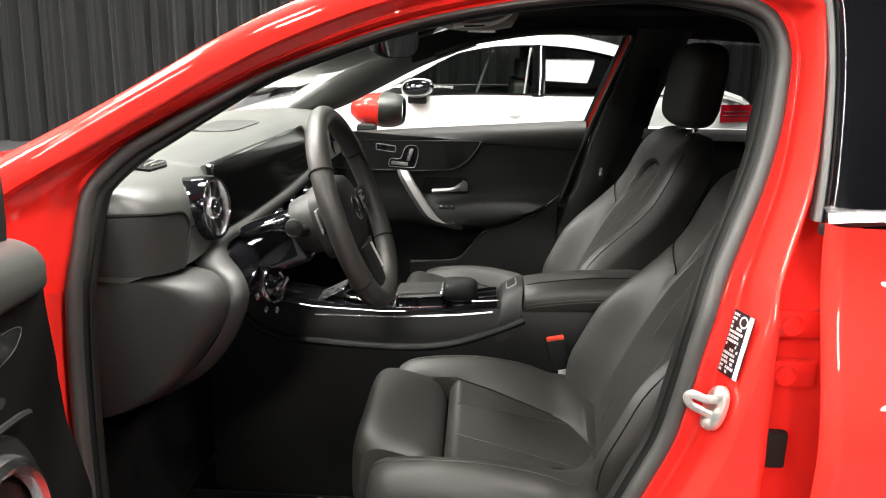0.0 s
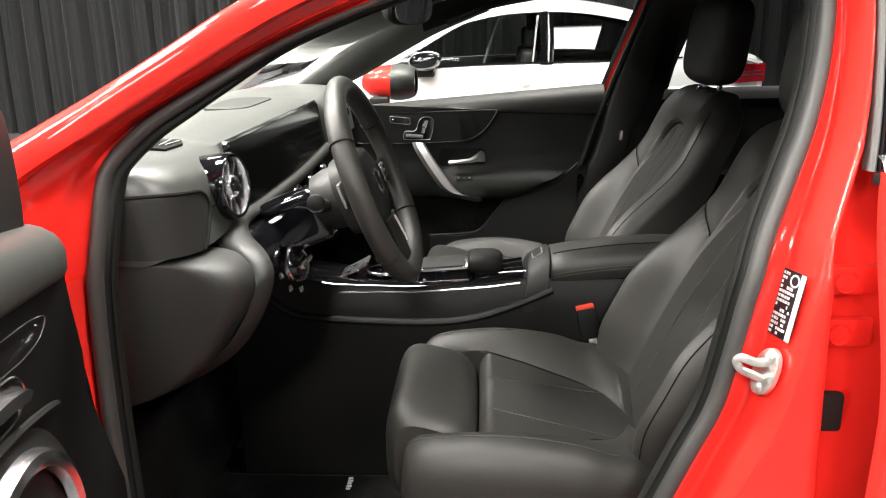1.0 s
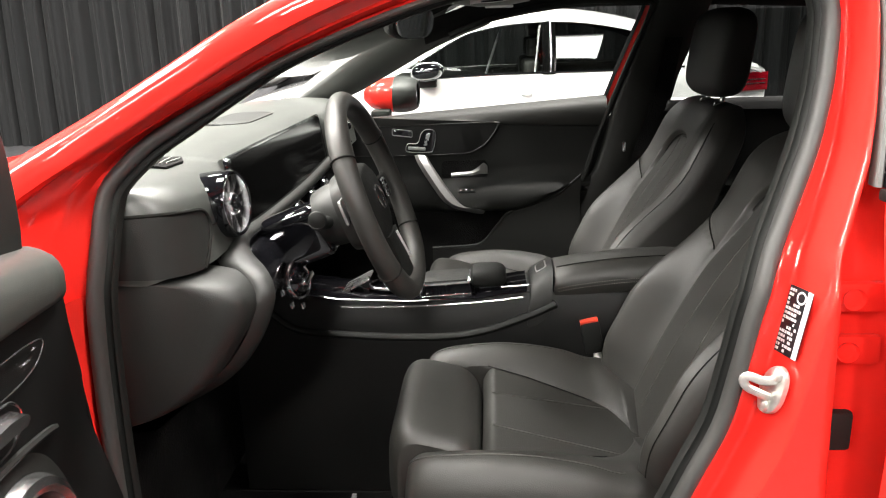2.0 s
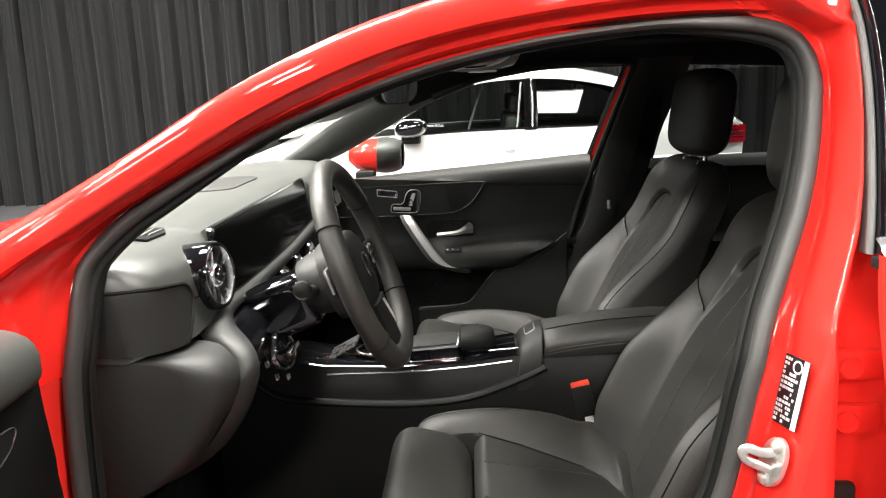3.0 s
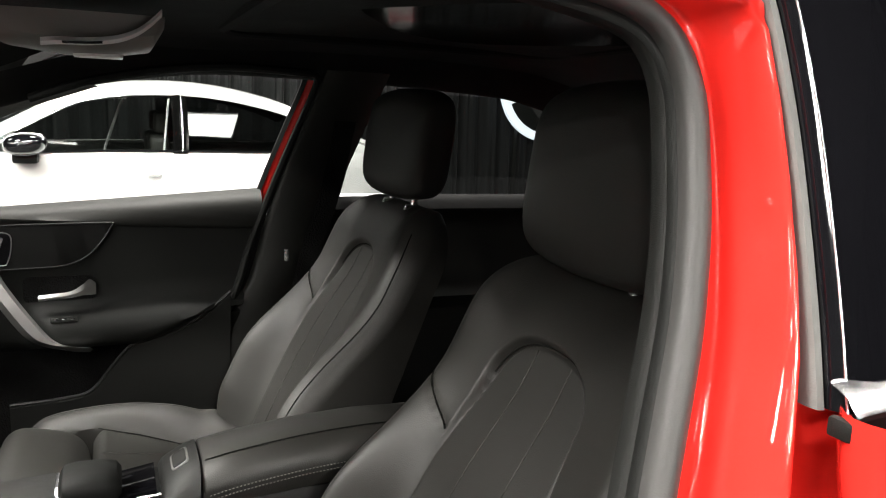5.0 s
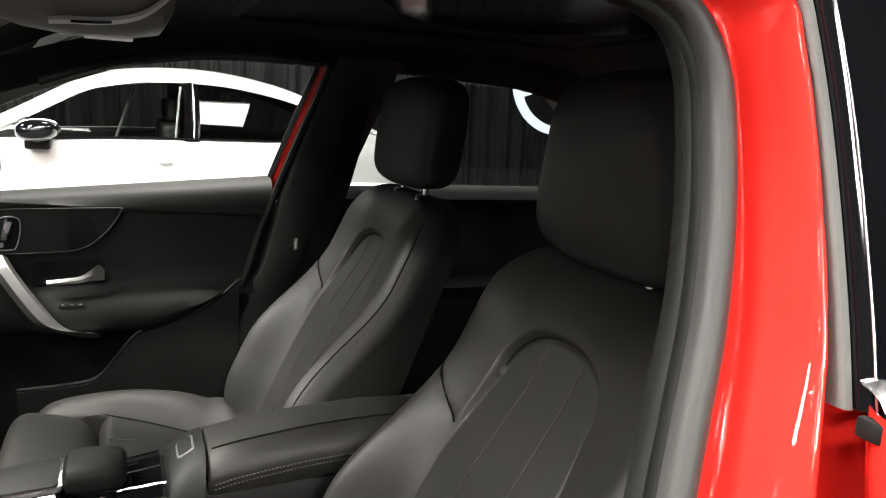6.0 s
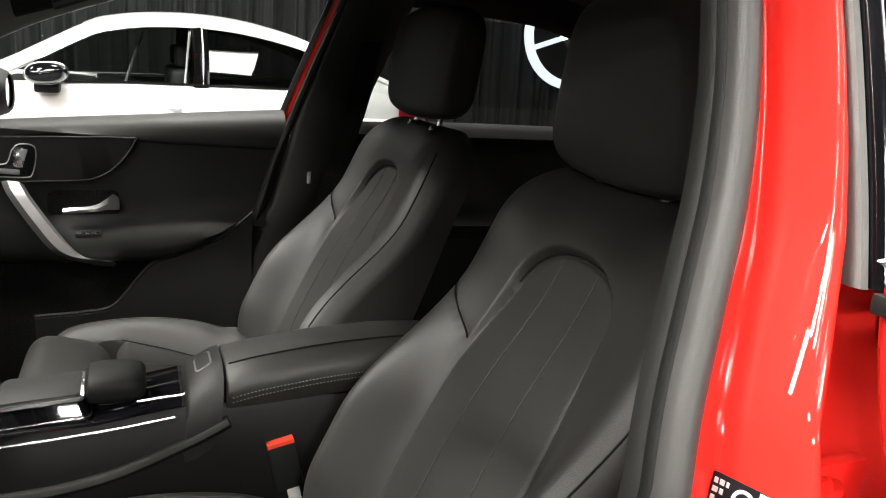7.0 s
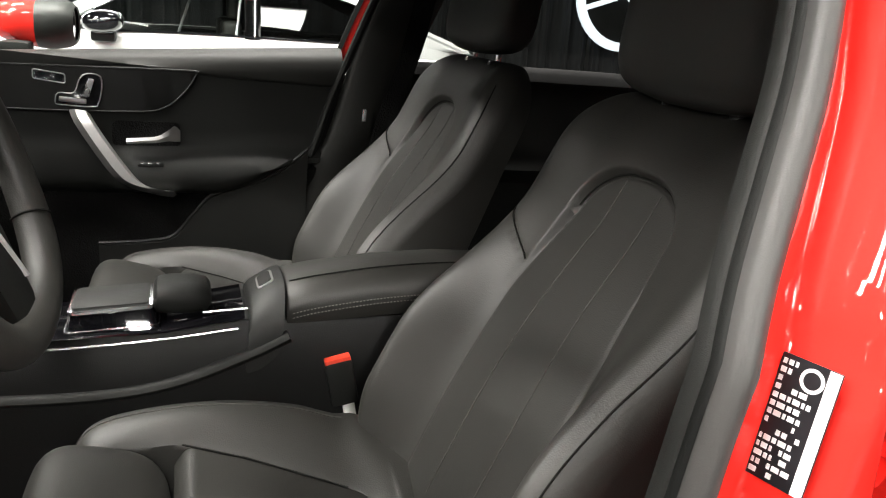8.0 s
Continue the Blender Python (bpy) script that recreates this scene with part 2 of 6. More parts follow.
def luminaire(x, y, z, sx, sy, power, first, label):
    """A hung luminaire: housing, glowing diffuser and rods, with its area lamp just under it."""
    if not first:
        t = thing("ceiling_light", label, "ceiling light", "ceiling lights")
        part("housing", rbox((-sx / 2 - 0.03, -sy / 2 - 0.03, 0), (sx / 2 + 0.03, sy / 2 + 0.03, 0.07), 0.01), TRIM, t)
        part("diffuser", rbox((-sx / 2, -sy / 2, -0.012), (sx / 2, sy / 2, -0.002), 0.002), LAMP, t, "glowing white diffuser")
        for ax in (-0.4, 0.4):
            part("rod", tube([(ax * sx, 0, 0.06), (ax * sx, 0, 6.5 - z)], 0.008, 6, 2), TRIM, t)
        t.location = (x, y, z)
        first.append(t)
    else:
        copy_thing(first[0], pose(x, y, z))
    lamp = new("panel_light", bpy.data.lights.new("panel_light", "AREA"))
    lamp.data.shape, lamp.data.size, lamp.data.size_y = "RECTANGLE", sx, sy
    lamp.data.energy, lamp.data.color = power, (1.0, 0.96, 0.90)
    lamp.location = (x, y, z - 0.03)


panels, strips = [], []
for lx, ly, lw in ((-2.4, -1.2, 110), (-2.8, 1.2, 420), (-1.7, 3.6, 220), (0.3, 2.2, 330), (2.0, -0.9, 130), (1.3, 2.2, 280), (-0.4, -3.6, 60), (4.0, -1.8, 180), (4.0, 3.6, 200),
                   (-6.1, 1.65, 680), (-3.2, 7.0, 110), (0.6, 7.2, 40), (-1.9, -5.2, 40), (0.6, -6.8, 560), (-7.6, -2.0, 300), (-0.6, 0.9, 330), (-7.4, 2.6, 60),
                   (-5.2, -7.6, 520), (-8.2, -12.5, 1200), (4.5, -12.5, 350), (-8.3, 3.3, 20), (-7.0, 4.9, 20)):
    luminaire(lx, ly, 4.6, 0.9, 0.9, lw, panels, "white square ceiling light panel hung from the hall ceiling")
for lx, ly, lw in ((-4.8, 0.1, 180), (-4.8, 0.55, 120), (-6.4, 0.7, 60), (-3.0, -3.4, 30), (-4.5, -0.7, 20)):
    luminaire(lx, ly, 4.6, 1.6, 0.16, lw, strips, "slim white strip light hung from the hall ceiling")

# round illuminated emblem on the far curtain
sign = thing("wall_sign", "large round illuminated white ring sign before the dark curtain", "sign", at=(5.85, 8.75, 1.58))
ring = [[(r * math.cos(a), d, r * math.sin(a)) for r, d in ((0.58, 0), (0.58, -0.05), (0.69, -0.05), (0.69, 0))] for a in np.linspace(0, 2 * math.pi, 49)]
part("ring", loft(ring), SIGNLIGHT, sign, "glowing white ring")
part("back_disc", turned(lathe([(0.0, 0), (0.6, 0), (0.6, 0.03), (0, 0.03)], 40), pose(0, 0.02, 0, 90)), TRIM, sign, "dark round back plate")
for k in range(3):
    q = radians(80 + 120 * k)
    part("spoke", turned(rbox((0.0, -0.045, -0.03), (0.59, -0.01, 0.03), 0.004), pose(0, 0, 0, 0, -math.degrees(q), 0)), SIGNLIGHT, sign)
for sx in (-0.4, 0.4):
    part("post", rbox((sx - 0.025, 0.04, FLOOR - 1.58), (sx + 0.025, 0.08, 0.2), 0.003), TRIM, sign)


# ---- front seats ----
S_UP, S_FW = Vector((0.425, 0, 0.905)), Vector((-0.905, 0, 0.425))
S_BASE = Vector((0.815, 0, 0.44))
LEN = 0.668


def back_half(s):
    """Half the width of the backrest at the height s along it."""
    w = 0.226 + 0.012 * math.sin(math.pi * min(1, s / 0.36))
    w -= 0.003 * sstep(0.40, 0.58, s)
    return w - 0.088 * (max(0, s - 0.54) / (LEN - 0.54)) ** 2.6


def insert_half(s):
    """Half the width of the centre panel: it narrows upwards into a round arch."""
    w = float(np.interp(s, [0.0, 0.20, 0.37, 0.43, 0.49], [0.128, 0.126, 0.118, 0.108, 0.098]))
    return w


def insert_depth(y, s):
    """Signed distance to the arched centre panel (inside below zero)."""
    if s < 0.49:
        return abs(y) - insert_half(s)
    return (math.hypot(abs(y) ** 1.25 / 0.098 ** 1.25, max(0, s - 0.49) / 0.068) - 1) * 0.068


def dome(s):
    """How far the section has closed towards the rounded top edge."""
    c = min(0.9995, max(0, (s - 0.565) / (LEN - 0.565)))
    return (1 - c ** 2.2) ** (1 / 2.2)


def back_front(y, s):
    """How far the upholstery stands forward at a place of the backrest."""
    w = back_half(s)
    ay = abs(y)
    wi = insert_half(s)
    bol = 0.012 + 0.070 * (1 - sstep(0.24, 0.50, s)) * sstep(-0.05, 0.16, s)
    v = min(1, max(0, (ay - wi) / max(0.02, w * 0.86 - wi)))
    n = -0.004 + bol * (0.35 * v + 0.65 * sstep(0, 1, v))
    u = min(1, ay / w)
    n -= 0.050 * (1 - math.sqrt(1 - (max(0, u - 0.80) / 0.2) ** 2))
    top = sstep(0.28, 0.50, s)
    n -= 0.013 * sstep(0.004, -0.004, insert_depth(y, s)) * top * (0.35 + 0.65 * sstep(0.34, 0.54, s))
    n -= 0.007 * math.exp(-(insert_depth(y, s) / 0.0035) ** 2) * top * (0.3 + 0.7 * sstep(0.36, 0.52, s))
    n -= 0.0018 * math.exp(-((ay - wi) / 0.005) ** 2) * (1 - top)
    n += 0.010 * math.sin(math.pi * min(1, s / 0.5)) * (1 - v)     # lumbar swell
    if 0.10 < y < 0.24:                                # seam between bolster and shoulder
        d = (s - 0.405) - (ay - 0.118) * 0.60
        n -= 0.004 * math.exp(-(d / 0.004) ** 2) * sstep(0.112, 0.125, ay)
    f = dome(s)
    return n * f - 0.062 * (1 - f)


def on_back(y, s, lift=0.0):
    return S_BASE + s * S_UP + (back_front(y, s) + lift) * S_FW + Vector((0, y, 0))


def on_cushion(x, y, lift=0.0):
    """Top of the seat cushion behind its nose."""
    ay = abs(y)
    z = 0.552 - 0.205 * (x - 0.565)
    z += 0.004 * (ay / 0.15) ** 2
    return Vector((x, y, z + lift))


def front_seat(yc, low):
    t = thing("front_seat", "black leather front car seat with arched backrest insert", "car seat", "front seats", at=(0, yc, 0))
    # backrest: front skin, round edge, back shell
    secs = []
    for s in (np.linspace(0.0, 0.44, 60).tolist() + np.linspace(0.443, 0.57, 60).tolist() + (0.574 + (LEN - 0.5741) * np.sin(np.linspace(0, math.pi / 2, 30))).tolist()):
        w = back_half(s)
        fr = [on_back(y, s) for y in (w * np.sin(np.linspace(-math.pi / 2, math.pi / 2, 271))).tolist()]
        thick = 0.128 - 0.02 * sstep(0.3, 0.6, s)
        f = dome(s)
        bk = [S_BASE + s * S_UP - (0.062 + (thick * (1 - 0.25 * abs(u) ** 4) - 0.062) * f) * S_FW + Vector((0, w * (1.0 - 0.04 * abs(u)) * u, 0)) for u in np.linspace(1, -1, 17).tolist()]
        secs.append(fr + bk)
    part("backrest", loft(secs, ring=True, caps=True), LEATHER, t, "smooth black leather backrest")
    # piping along the edge, thread lines and seams
    for sd in (-1, 1):
        edge = [on_back(sd * back_half(s) * 0.925, s, 0.0004) for s in np.linspace(0.04, 0.61, 28).tolist()]
        part("edge_seam", tube(edge, 0.0011, 6, 90), SEAM, t)
        part("thread", tube([on_back(sd * (0.036 + 0.012 * sstep(0.55, 0.2, s)), s, 0.0004) for s in np.linspace(0.10, 0.548, 24).tolist()], 0.0009, 5, 60), STITCH, t)
    part("shoulder_seam", tube([on_back(y, 0.405 + (y - 0.118) * 0.60, 0.0028) for y in np.linspace(0.119, 0.216, 12).tolist()], 0.0012, 5, 24), SEAM, t)
    arch = [(-0.098 * math.copysign(abs(math.cos(a)) ** 0.8, math.cos(a)), 0.49 + 0.068 * math.sin(a)) for a in np.linspace(0.12, math.pi - 0.12, 30).tolist()]
    part("arch_seam", tube([on_back(y, s, 0.0012) for y, s in arch], 0.0013, 5, 90), SEAM, t)
    # cushion centre
    xs = np.linspace(0.562, 0.61, 16).tolist() + np.linspace(0.62, 0.88, 44).tolist()
    ys = (0.175 * np.sin(np.linspace(-math.pi / 2, math.pi / 2, 61))).tolist()
    secs = []
    for x in xs:
        top = [on_cushion(x, y) for y in ys]
        if x < 0.590:
            top = [p - Vector((0, 0, 0.030 * ((0.590 - x) / 0.028) ** 2.4)) for p in top]
        secs.append(top + [Vector((x, 0.175, 0.42)), Vector((x, -0.175, 0.42))])
    part("cushion", loft(secs, ring=True, caps=True), LEATHER2, t, "black leather seat cushion with side bolsters")
    # nose of the cushion, a separate roll
    secs = []
    for y in (0.160 * np.sin(np.linspace(-math.pi / 2, math.pi / 2, 49))).tolist():
        e = 1 - 0.26 * (abs(y) / 0.160) ** 9
        ring_ = []
        for a in np.linspace(0, 2 * math.pi, 36, endpoint=False).tolist():
            ca, sa = math.cos(a), math.sin(a)
            px = 0.482 + 0.078 * e * math.copysign(abs(ca) ** 0.55, ca)
            pz = 0.492 + 0.072 * e * math.copysign(abs(sa) ** 0.6, sa) + 0.24 * (0.557 - px) * max(0, sa) ** 0.6
            ring_.append((px, y, pz))
        secs.append(ring_)
    part("cushion_nose", loft(secs, ring=True, caps=True), LEATHER, t, "rounded leather thigh support")
    for sd in (-1, 1):
        # side bolster: rises from the centre panel to a crest and curls round the rear
        secs, crest_ = [], []
        for x, yi, yo, zc in curve_pts([(0.440, 0.172, 0.214, 0.495), (0.445, 0.168, 0.236, 0.540), (0.460, 0.166, 0.252, 0.564), (0.50, 0.166, 0.260, 0.577), (0.58, 0.164, 0.265, 0.583), (0.65, 0.146, 0.266, 0.580), (0.72, 0.120, 0.266, 0.568), (0.77, 0.100, 0.264, 0.552), (0.80, 0.076, 0.262, 0.550), (0.825, 0.030, 0.260, 0.540), (0.84, 0.002, 0.258, 0.534), (0.92, 0.002, 0.250, 0.515)], 64).tolist():
            zb = min(on_cushion(max(x, 0.565), yi).z, zc - 0.012)
            yc_ = yo - 0.055
            prof = [(yi, 0.43), (yi, zb - 0.012), (yi + 0.002, zb), (yi + 0.3 * (yc_ - yi), zb + 0.42 * (zc - zb)), (yi + 0.65 * (yc_ - yi), zb + 0.84 * (zc - zb)), (yc_, zc), (yc_ + 0.022, zc - 0.004), (yo - 0.014, zc - 0.018), (yo - 0.003, zc - 0.040), (yo, zc - 0.070), (yo - 0.004, 0.43)]
            secs.append([(x, sd * y, z) for y, z in curve_pts(prof, 44).tolist()])
            crest_.append((x, sd * (yc_ + 0.004), zc + 0.0002))
        part("cushion_bolster", loft(secs, ring=True, caps=True), LEATHER, t, "padded leather side bolster")
        part("bolster_thread", tube(crest_[6:44], 0.0010, 5, 60), STITCH, t)
        part("cushion_seam", tube([on_cushion(x, sd * float(np.interp(x, [0.57, 0.65, 0.72, 0.77], [0.165, 0.147, 0.121, 0.101])), 0.0015) for x in np.linspace(0.572, 0.77, 14).tolist()], 0.0013, 5, 40), SEAM, t)
        part("thread", tube([on_cushion(x, sd * 0.06 + 0.1 * sd * (x - 0.575), 0.0005) for x in np.linspace(0.58, 0.84, 10).tolist()], 0.0009, 5, 30), STITCH, t)
        # plastic side skirt with its edge
        prof = [(0.44, 0.455), (0.60, 0.458), (0.80, 0.435), (0.93, 0.455), (0.97, 0.42), (0.94, 0.35), (0.70, 0.335), (0.48, 0.345), (0.425, 0.40)]
        part("side_skirt", plate(prof, lambda a, b, d, sd=sd: (a, sd * (0.262 - d), b), 0.03, 0.006), TRIM, t, "black plastic seat side trim")
        part("seat_rail", rbox((0.46, sd * 0.19 - 0.02, 0.20), (0.95, sd * 0.19 + 0.02, 0.235), 0.004), SILVER, t)
        part("rail_post", rbox((0.50, sd * 0.19 - 0.015, 0.235), (0.90, sd * 0.19 + 0.015, 0.42), 0.004), TRIM, t)
    for sd in (-1, 1):
        part("hinge_cover", plate([(0.832, 0.470), (0.830, 0.506), (0.856, 0.507), (0.872, 0.480), (0.872, 0.465)], lambda a, b, d, sd=sd: (a, sd * (0.258 - d), b), 0.012, 0.003), LENSLIGHT, t, "pale hinge cover")
    # headrest
    H = S_BASE + Vector((0.318, 0, 0.690))
    secs = []
    for q in np.linspace(-math.pi / 2, math.pi / 2, 31).tolist():
        e = max(0.02, math.cos(q)) ** 0.30
        y = 0.162 * math.sin(q)
        ring_ = []
        for a in np.linspace(0, 2 * math.pi, 40, endpoint=False).tolist():
            ca, sa = math.cos(a), math.sin(a)
            fx = 0.045 * e * math.copysign(abs(ca) ** 0.6, ca)
            hz = 0.110 * (0.25 + 0.75 * e) * math.copysign(abs(sa) ** 0.48, sa)
            if hz < 0:
                hz *= low
            lean = 0.12 * hz
            ring_.append(H + Vector((fx + lean, y, hz)))
        secs.append(ring_)
    hr = part("headrest", loft(secs, ring=True, caps=True), LEATHER, t, "black padded headrest on two steel posts")
    for sd in (-1, 1):
        part("headrest_post", tube([H + Vector((0.0, sd * 0.062, -0.09)), H + Vector((-0.012, sd * 0.062, -0.20))], 0.0065, 10, 4), CHROME, hr, "chrome post")
        part("post_sleeve", turned(lathe([(0.0, 0.012), (0.010, 0.012), (0.014, 0.006), (0.015, -0.01)], 14), Matrix.Translation(H + Vector((-0.008, sd * 0.062, -0.118)))), CHROME, hr, "bright post sleeve")
    return t


front_seat(0.48, 1.03)
front_seat(1.18, 0.88)      # its headrest stands a little clear of the backrest


# ---- red car: shell, pillars, roof, seals, glass ----
car = thing("red_car", "glossy red hatchback on display with its front door open", "car")


def side_y(z, y0=0.11):
    """Lean of the car's flank above the belt."""
    return y0 + 0.354 * (z - 0.94) if z > 0.90 else y0 - 0.014 - 0.06 * (0.90 - z)


SEAL = [(0.100, 0.36), (0.086, 0.50), (0.080, 0.62), (0.077, 0.74), (0.077, 0.83), (0.080, 0.90), (0.084, 0.96), (0.088, 1.005), (0.100, 1.038), (0.145, 1.082),
        (0.188, 1.108), (0.252, 1.142), (0.323, 1.178), (0.394, 1.207), (0.46, 1.231), (0.524, 1.250), (0.60, 1.267), (0.68, 1.280),
        (0.78, 1.290), (0.87, 1.293), (0.93, 1.290), (0.968, 1.276), (0.988, 1.252), (0.996, 1.218), (0.993, 1.180), (0.984, 1.126), (0.966, 1.062),
        (0.941, 1.0), (0.917, 0.940), (0.899, 0.877), (0.884, 0.804), (0.866, 0.729), (0.835, 0.660), (0.80, 0.58), (0.76, 0.48), (0.70, 0.38), (0.60, 0.33), (0.40, 0.315), (0.20, 0.325), (0.120, 0.345)]
seal2d = curve_pts(SEAL, 220)


def inward(pts, d, closed=True):
    """Moves a closed (x, z) line inwards by d."""
    out = []
    n = len(pts)
    for i in range(n):
        a, b = pts[i - 2], pts[(i + 2) % n]
        t = np.array(b) - np.array(a)
        t = t / np.linalg.norm(t)
        out.append((pts[i][0] + d * t[1], pts[i][1] - d * t[0]))
    return out


def seal_ring(offs, name, material, label):
    """offs: (inwards, in y) pairs of the strip's section."""
    secs = []
    lines = [(inward(seal2d, o), dy) for o, dy in offs]
    for i in range(len(seal2d)):
        k = 1 - 0.5 * sstep(1.08, 1.19, seal2d[i][1]) * sstep(0.95, 0.80, seal2d[i][0])     # slimmer along the roof
        sec = []
        for l, dy in lines:
            x, z = seal2d[i][0] + k * (l[i][0] - seal2d[i][0]), seal2d[i][1] + k * (l[i][1] - seal2d[i][1])
            sec.append((x, side_y(z) + dy, z))
        secs.append(sec)
    secs.append(secs[0])
    return part(name, loft(secs), material, car, label, angle=70)


seal_ring([(0.000, 0.008), (-0.001, -0.003), (0.003, -0.010), (0.009, -0.012), (0.015, -0.009), (0.018, -0.001), (0.018, 0.010)], "door_seal", RUBBER, "black rubber door seal")
seal_ring([(0.0172, 0.000), (0.0175, 0.006), (0.021, 0.007), (0.0255, 0.008), (0.027, 0.0065), (0.0285, 0.009), (0.0295, 0.014), (0.0295, 0.020)], "opening_trim", TRIM, "black plastic trim inside the door opening")


def rail3(pts, n=60):
    return curve_pts(pts, n)


def seal_slice(i0, i1, n):
    seg = [(p[0], side_y(p[1]) + 0.004, p[1]) for p in SEAL[i0:i1]]
    return curve_pts(seg, n)


# A-pillar, cant rail and B-pillar in one red pressing round the opening
N = 70
a_in = seal_slice(4, 22, N)
outer = rail3([(-0.20, 0.040, 0.965), (-0.13, 0.062, 1.000), (-0.06, 0.085, 1.035), (0.010, 0.105, 1.068), (0.063, 0.125, 1.097), (0.131, 0.140, 1.134), (0.199, 0.156, 1.174), (0.267, 0.174, 1.216), (0.362, 0.197, 1.265),
               (0.48, 0.225, 1.312), (0.62, 0.245, 1.345), (0.80, 0.262, 1.364), (0.95, 0.27, 1.366), (1.05, 0.27, 1.362)], N)
crest = rail3([(-0.13, -0.045, 0.86), (-0.075, -0.008, 0.935), (-0.02, 0.030, 0.985), (0.035, 0.062, 1.030), (0.090, 0.088, 1.066), (0.15, 0.107, 1.103), (0.212, 0.124, 1.140), (0.279, 0.140, 1.180), (0.37, 0.160, 1.226),
               (0.485, 0.186, 1.270), (0.62, 0.205, 1.300), (0.80, 0.220, 1.320), (0.95, 0.226, 1.318), (1.02, 0.226, 1.300)], N)
secs = []
for o, c, s in zip(outer, crest, a_in):
    o, c, s = np.array(o), np.array(c), np.array(s)
    step = c + (s - c) * 0.12 + np.array([0, 0.022, 0.002])
    ridge = c + (s - c) * 0.52 + np.array([0, 0.010, 0])
    flange = c + (s - c) * 0.66 + np.array([0, 0.001, 0])
    valley = c + (s - c) * 0.84 + np.array([0, 0.010, 0])
    band = [o * (1 - u) + c * u + np.array([-0.3, -0.68, 0.66]) * 0.017 * math.sin(math.pi * u) ** 0.8 for u in (0.07, 0.2, 0.35, 0.5, 0.65, 0.8, 0.93)]
    secs.append([o + np.array([0.0, 0.05, -0.02]), o] + band + [c, c + np.array([0.0015, 0.006, -0.003]), step, c + (s - c) * 0.3 + np.array([0, 0.017, 0]), ridge, flange, c + (s - c) * 0.75 + np.array([0, 0.004, 0]), valley, s])
part("a_pillar", loft(secs), RED, car, "glossy red windscreen pillar and roof rail", angle=50)

# B-pillar jamb: from the seal outwards and to the rear
zs = np.linspace(1.33, 0.30, 60)
sx = {}
zz = [p[1] for p in SEAL[21:36]][::-1]
xx = [p[0] for p in SEAL[21:36]][::-1]
secs = []
for z in zs:
    x0 = float(np.interp(z, zz, xx)) + 0.0015
    if z > 1.252:
        x0 = float(np.interp(z, [1.252, 1.264, 1.276, 1.284, 1.290, 1.33], [0.9895, 0.982, 0.9675, 0.950, 0.925, 0.88]))
    y0 = side_y(z) + 0.004
    far = float(np.interp(z, [0.30, 0.94, 1.00, 1.05, 1.10, 1.165, 1.221, 1.278, 1.33], [0.966, 0.970, 0.990, 1.007, 1.016, 1.0230, 1.0255, 1.0245, 1.017]))
    far = max(far, x0 + 0.022)                  # where the flank turns in towards the rear door
    w = min(1.0, (far - 0.005 - x0) / 0.054)
    row = [(x0 + a * w, y0 - b, z) for a, b in ((0, 0), (0.004, 0.0025), (0.014, 0.0005), (0.024, -0.001), (0.0285, 0.002), (0.0335, 0.0125), (0.0385, 0.0250), (0.0435, 0.0375), (0.0475, 0.0465), (0.0498, 0.0502), (0.0522, 0.0520), (0.0555, 0.0526))]
    row += [(far - 0.004, y0 - 0.051, z), (far, y0 - 0.044, z), (far + 0.003, y0 - 0.030, z), (far + 0.006, y0 - 0.006, z), (1.03, y0 - 0.004, z), (1.09, y0, z)]
    secs.append(curve_pts(row, 140))
part("b_pillar", loft(secs), RED, car, "glossy red door pillar", angle=80)

# A-pillar foot and hinge jamb
secs = []
for z in np.linspace(0.90, 0.30, 30):
    x0 = float(np.interp(z, [p[1] for p in SEAL[:9]], [p[0] for p in SEAL[:9]]))
    y0 = side_y(z) + 0.004
    secs.append([(x0, y0, z), (x0 - 0.006, y0 - 0.012, z), (x0 - 0.02, y0 - 0.05, z), (x0 - 0.03, y0 - 0.085, z), (x0 - 0.06, y0 - 0.10, z), (x0 - 0.16, y0 - 0.12, z)])
part("hinge_jamb", loft(secs), RED, car, "glossy red hinge pillar")
# sill
part("sill", loft([[(x, 0.115, 0.33), (x, 0.09, 0.325), (x, 0.05, 0.30), (x, 0.0, 0.27), (x, -0.05, 0.20), (x, -0.03, 0.08)] for x in np.linspace(-0.1, 1.2, 12)]), RED, car)
# front fender with bonnet, windscreen base
secs = []
for x in np.linspace(-0.02, -1.35, 26):
    k = (-x - 0.02) / 1.33
    zt = 1.03 - 0.24 * k ** 1.3 - 0.055 * sstep(0.12, 0.24, k)
    secs.append([(x, -0.045 + 0.05 * k, 0.45), (x, -0.055 + 0.05 * k, 0.75), (x, -0.03 + 0.05 * k, zt - 0.10), (x, 0.02 + 0.06 * k, zt - 0.02), (x, 0.10 + 0.06 * k, zt + 0.008),
                 (x, 0.45, zt + 0.03), (x, YC, zt + 0.045), (x, 1.21, zt + 0.03), (x, 1.56 - 0.06 * k, zt + 0.008), (x, 1.64 - 0.06 * k, zt - 0.02), (x, 1.69 - 0.05 * k, zt - 0.10), (x, 1.715 - 0.05 * k, 0.75), (x, 1.705 - 0.05 * k, 0.45)])
part("bonnet", loft([s for s in secs if s[0][0] < -0.30] , caps=False), RED, car, "glossy red bonnet")
end = secs[-1]
nose_rows = [end]
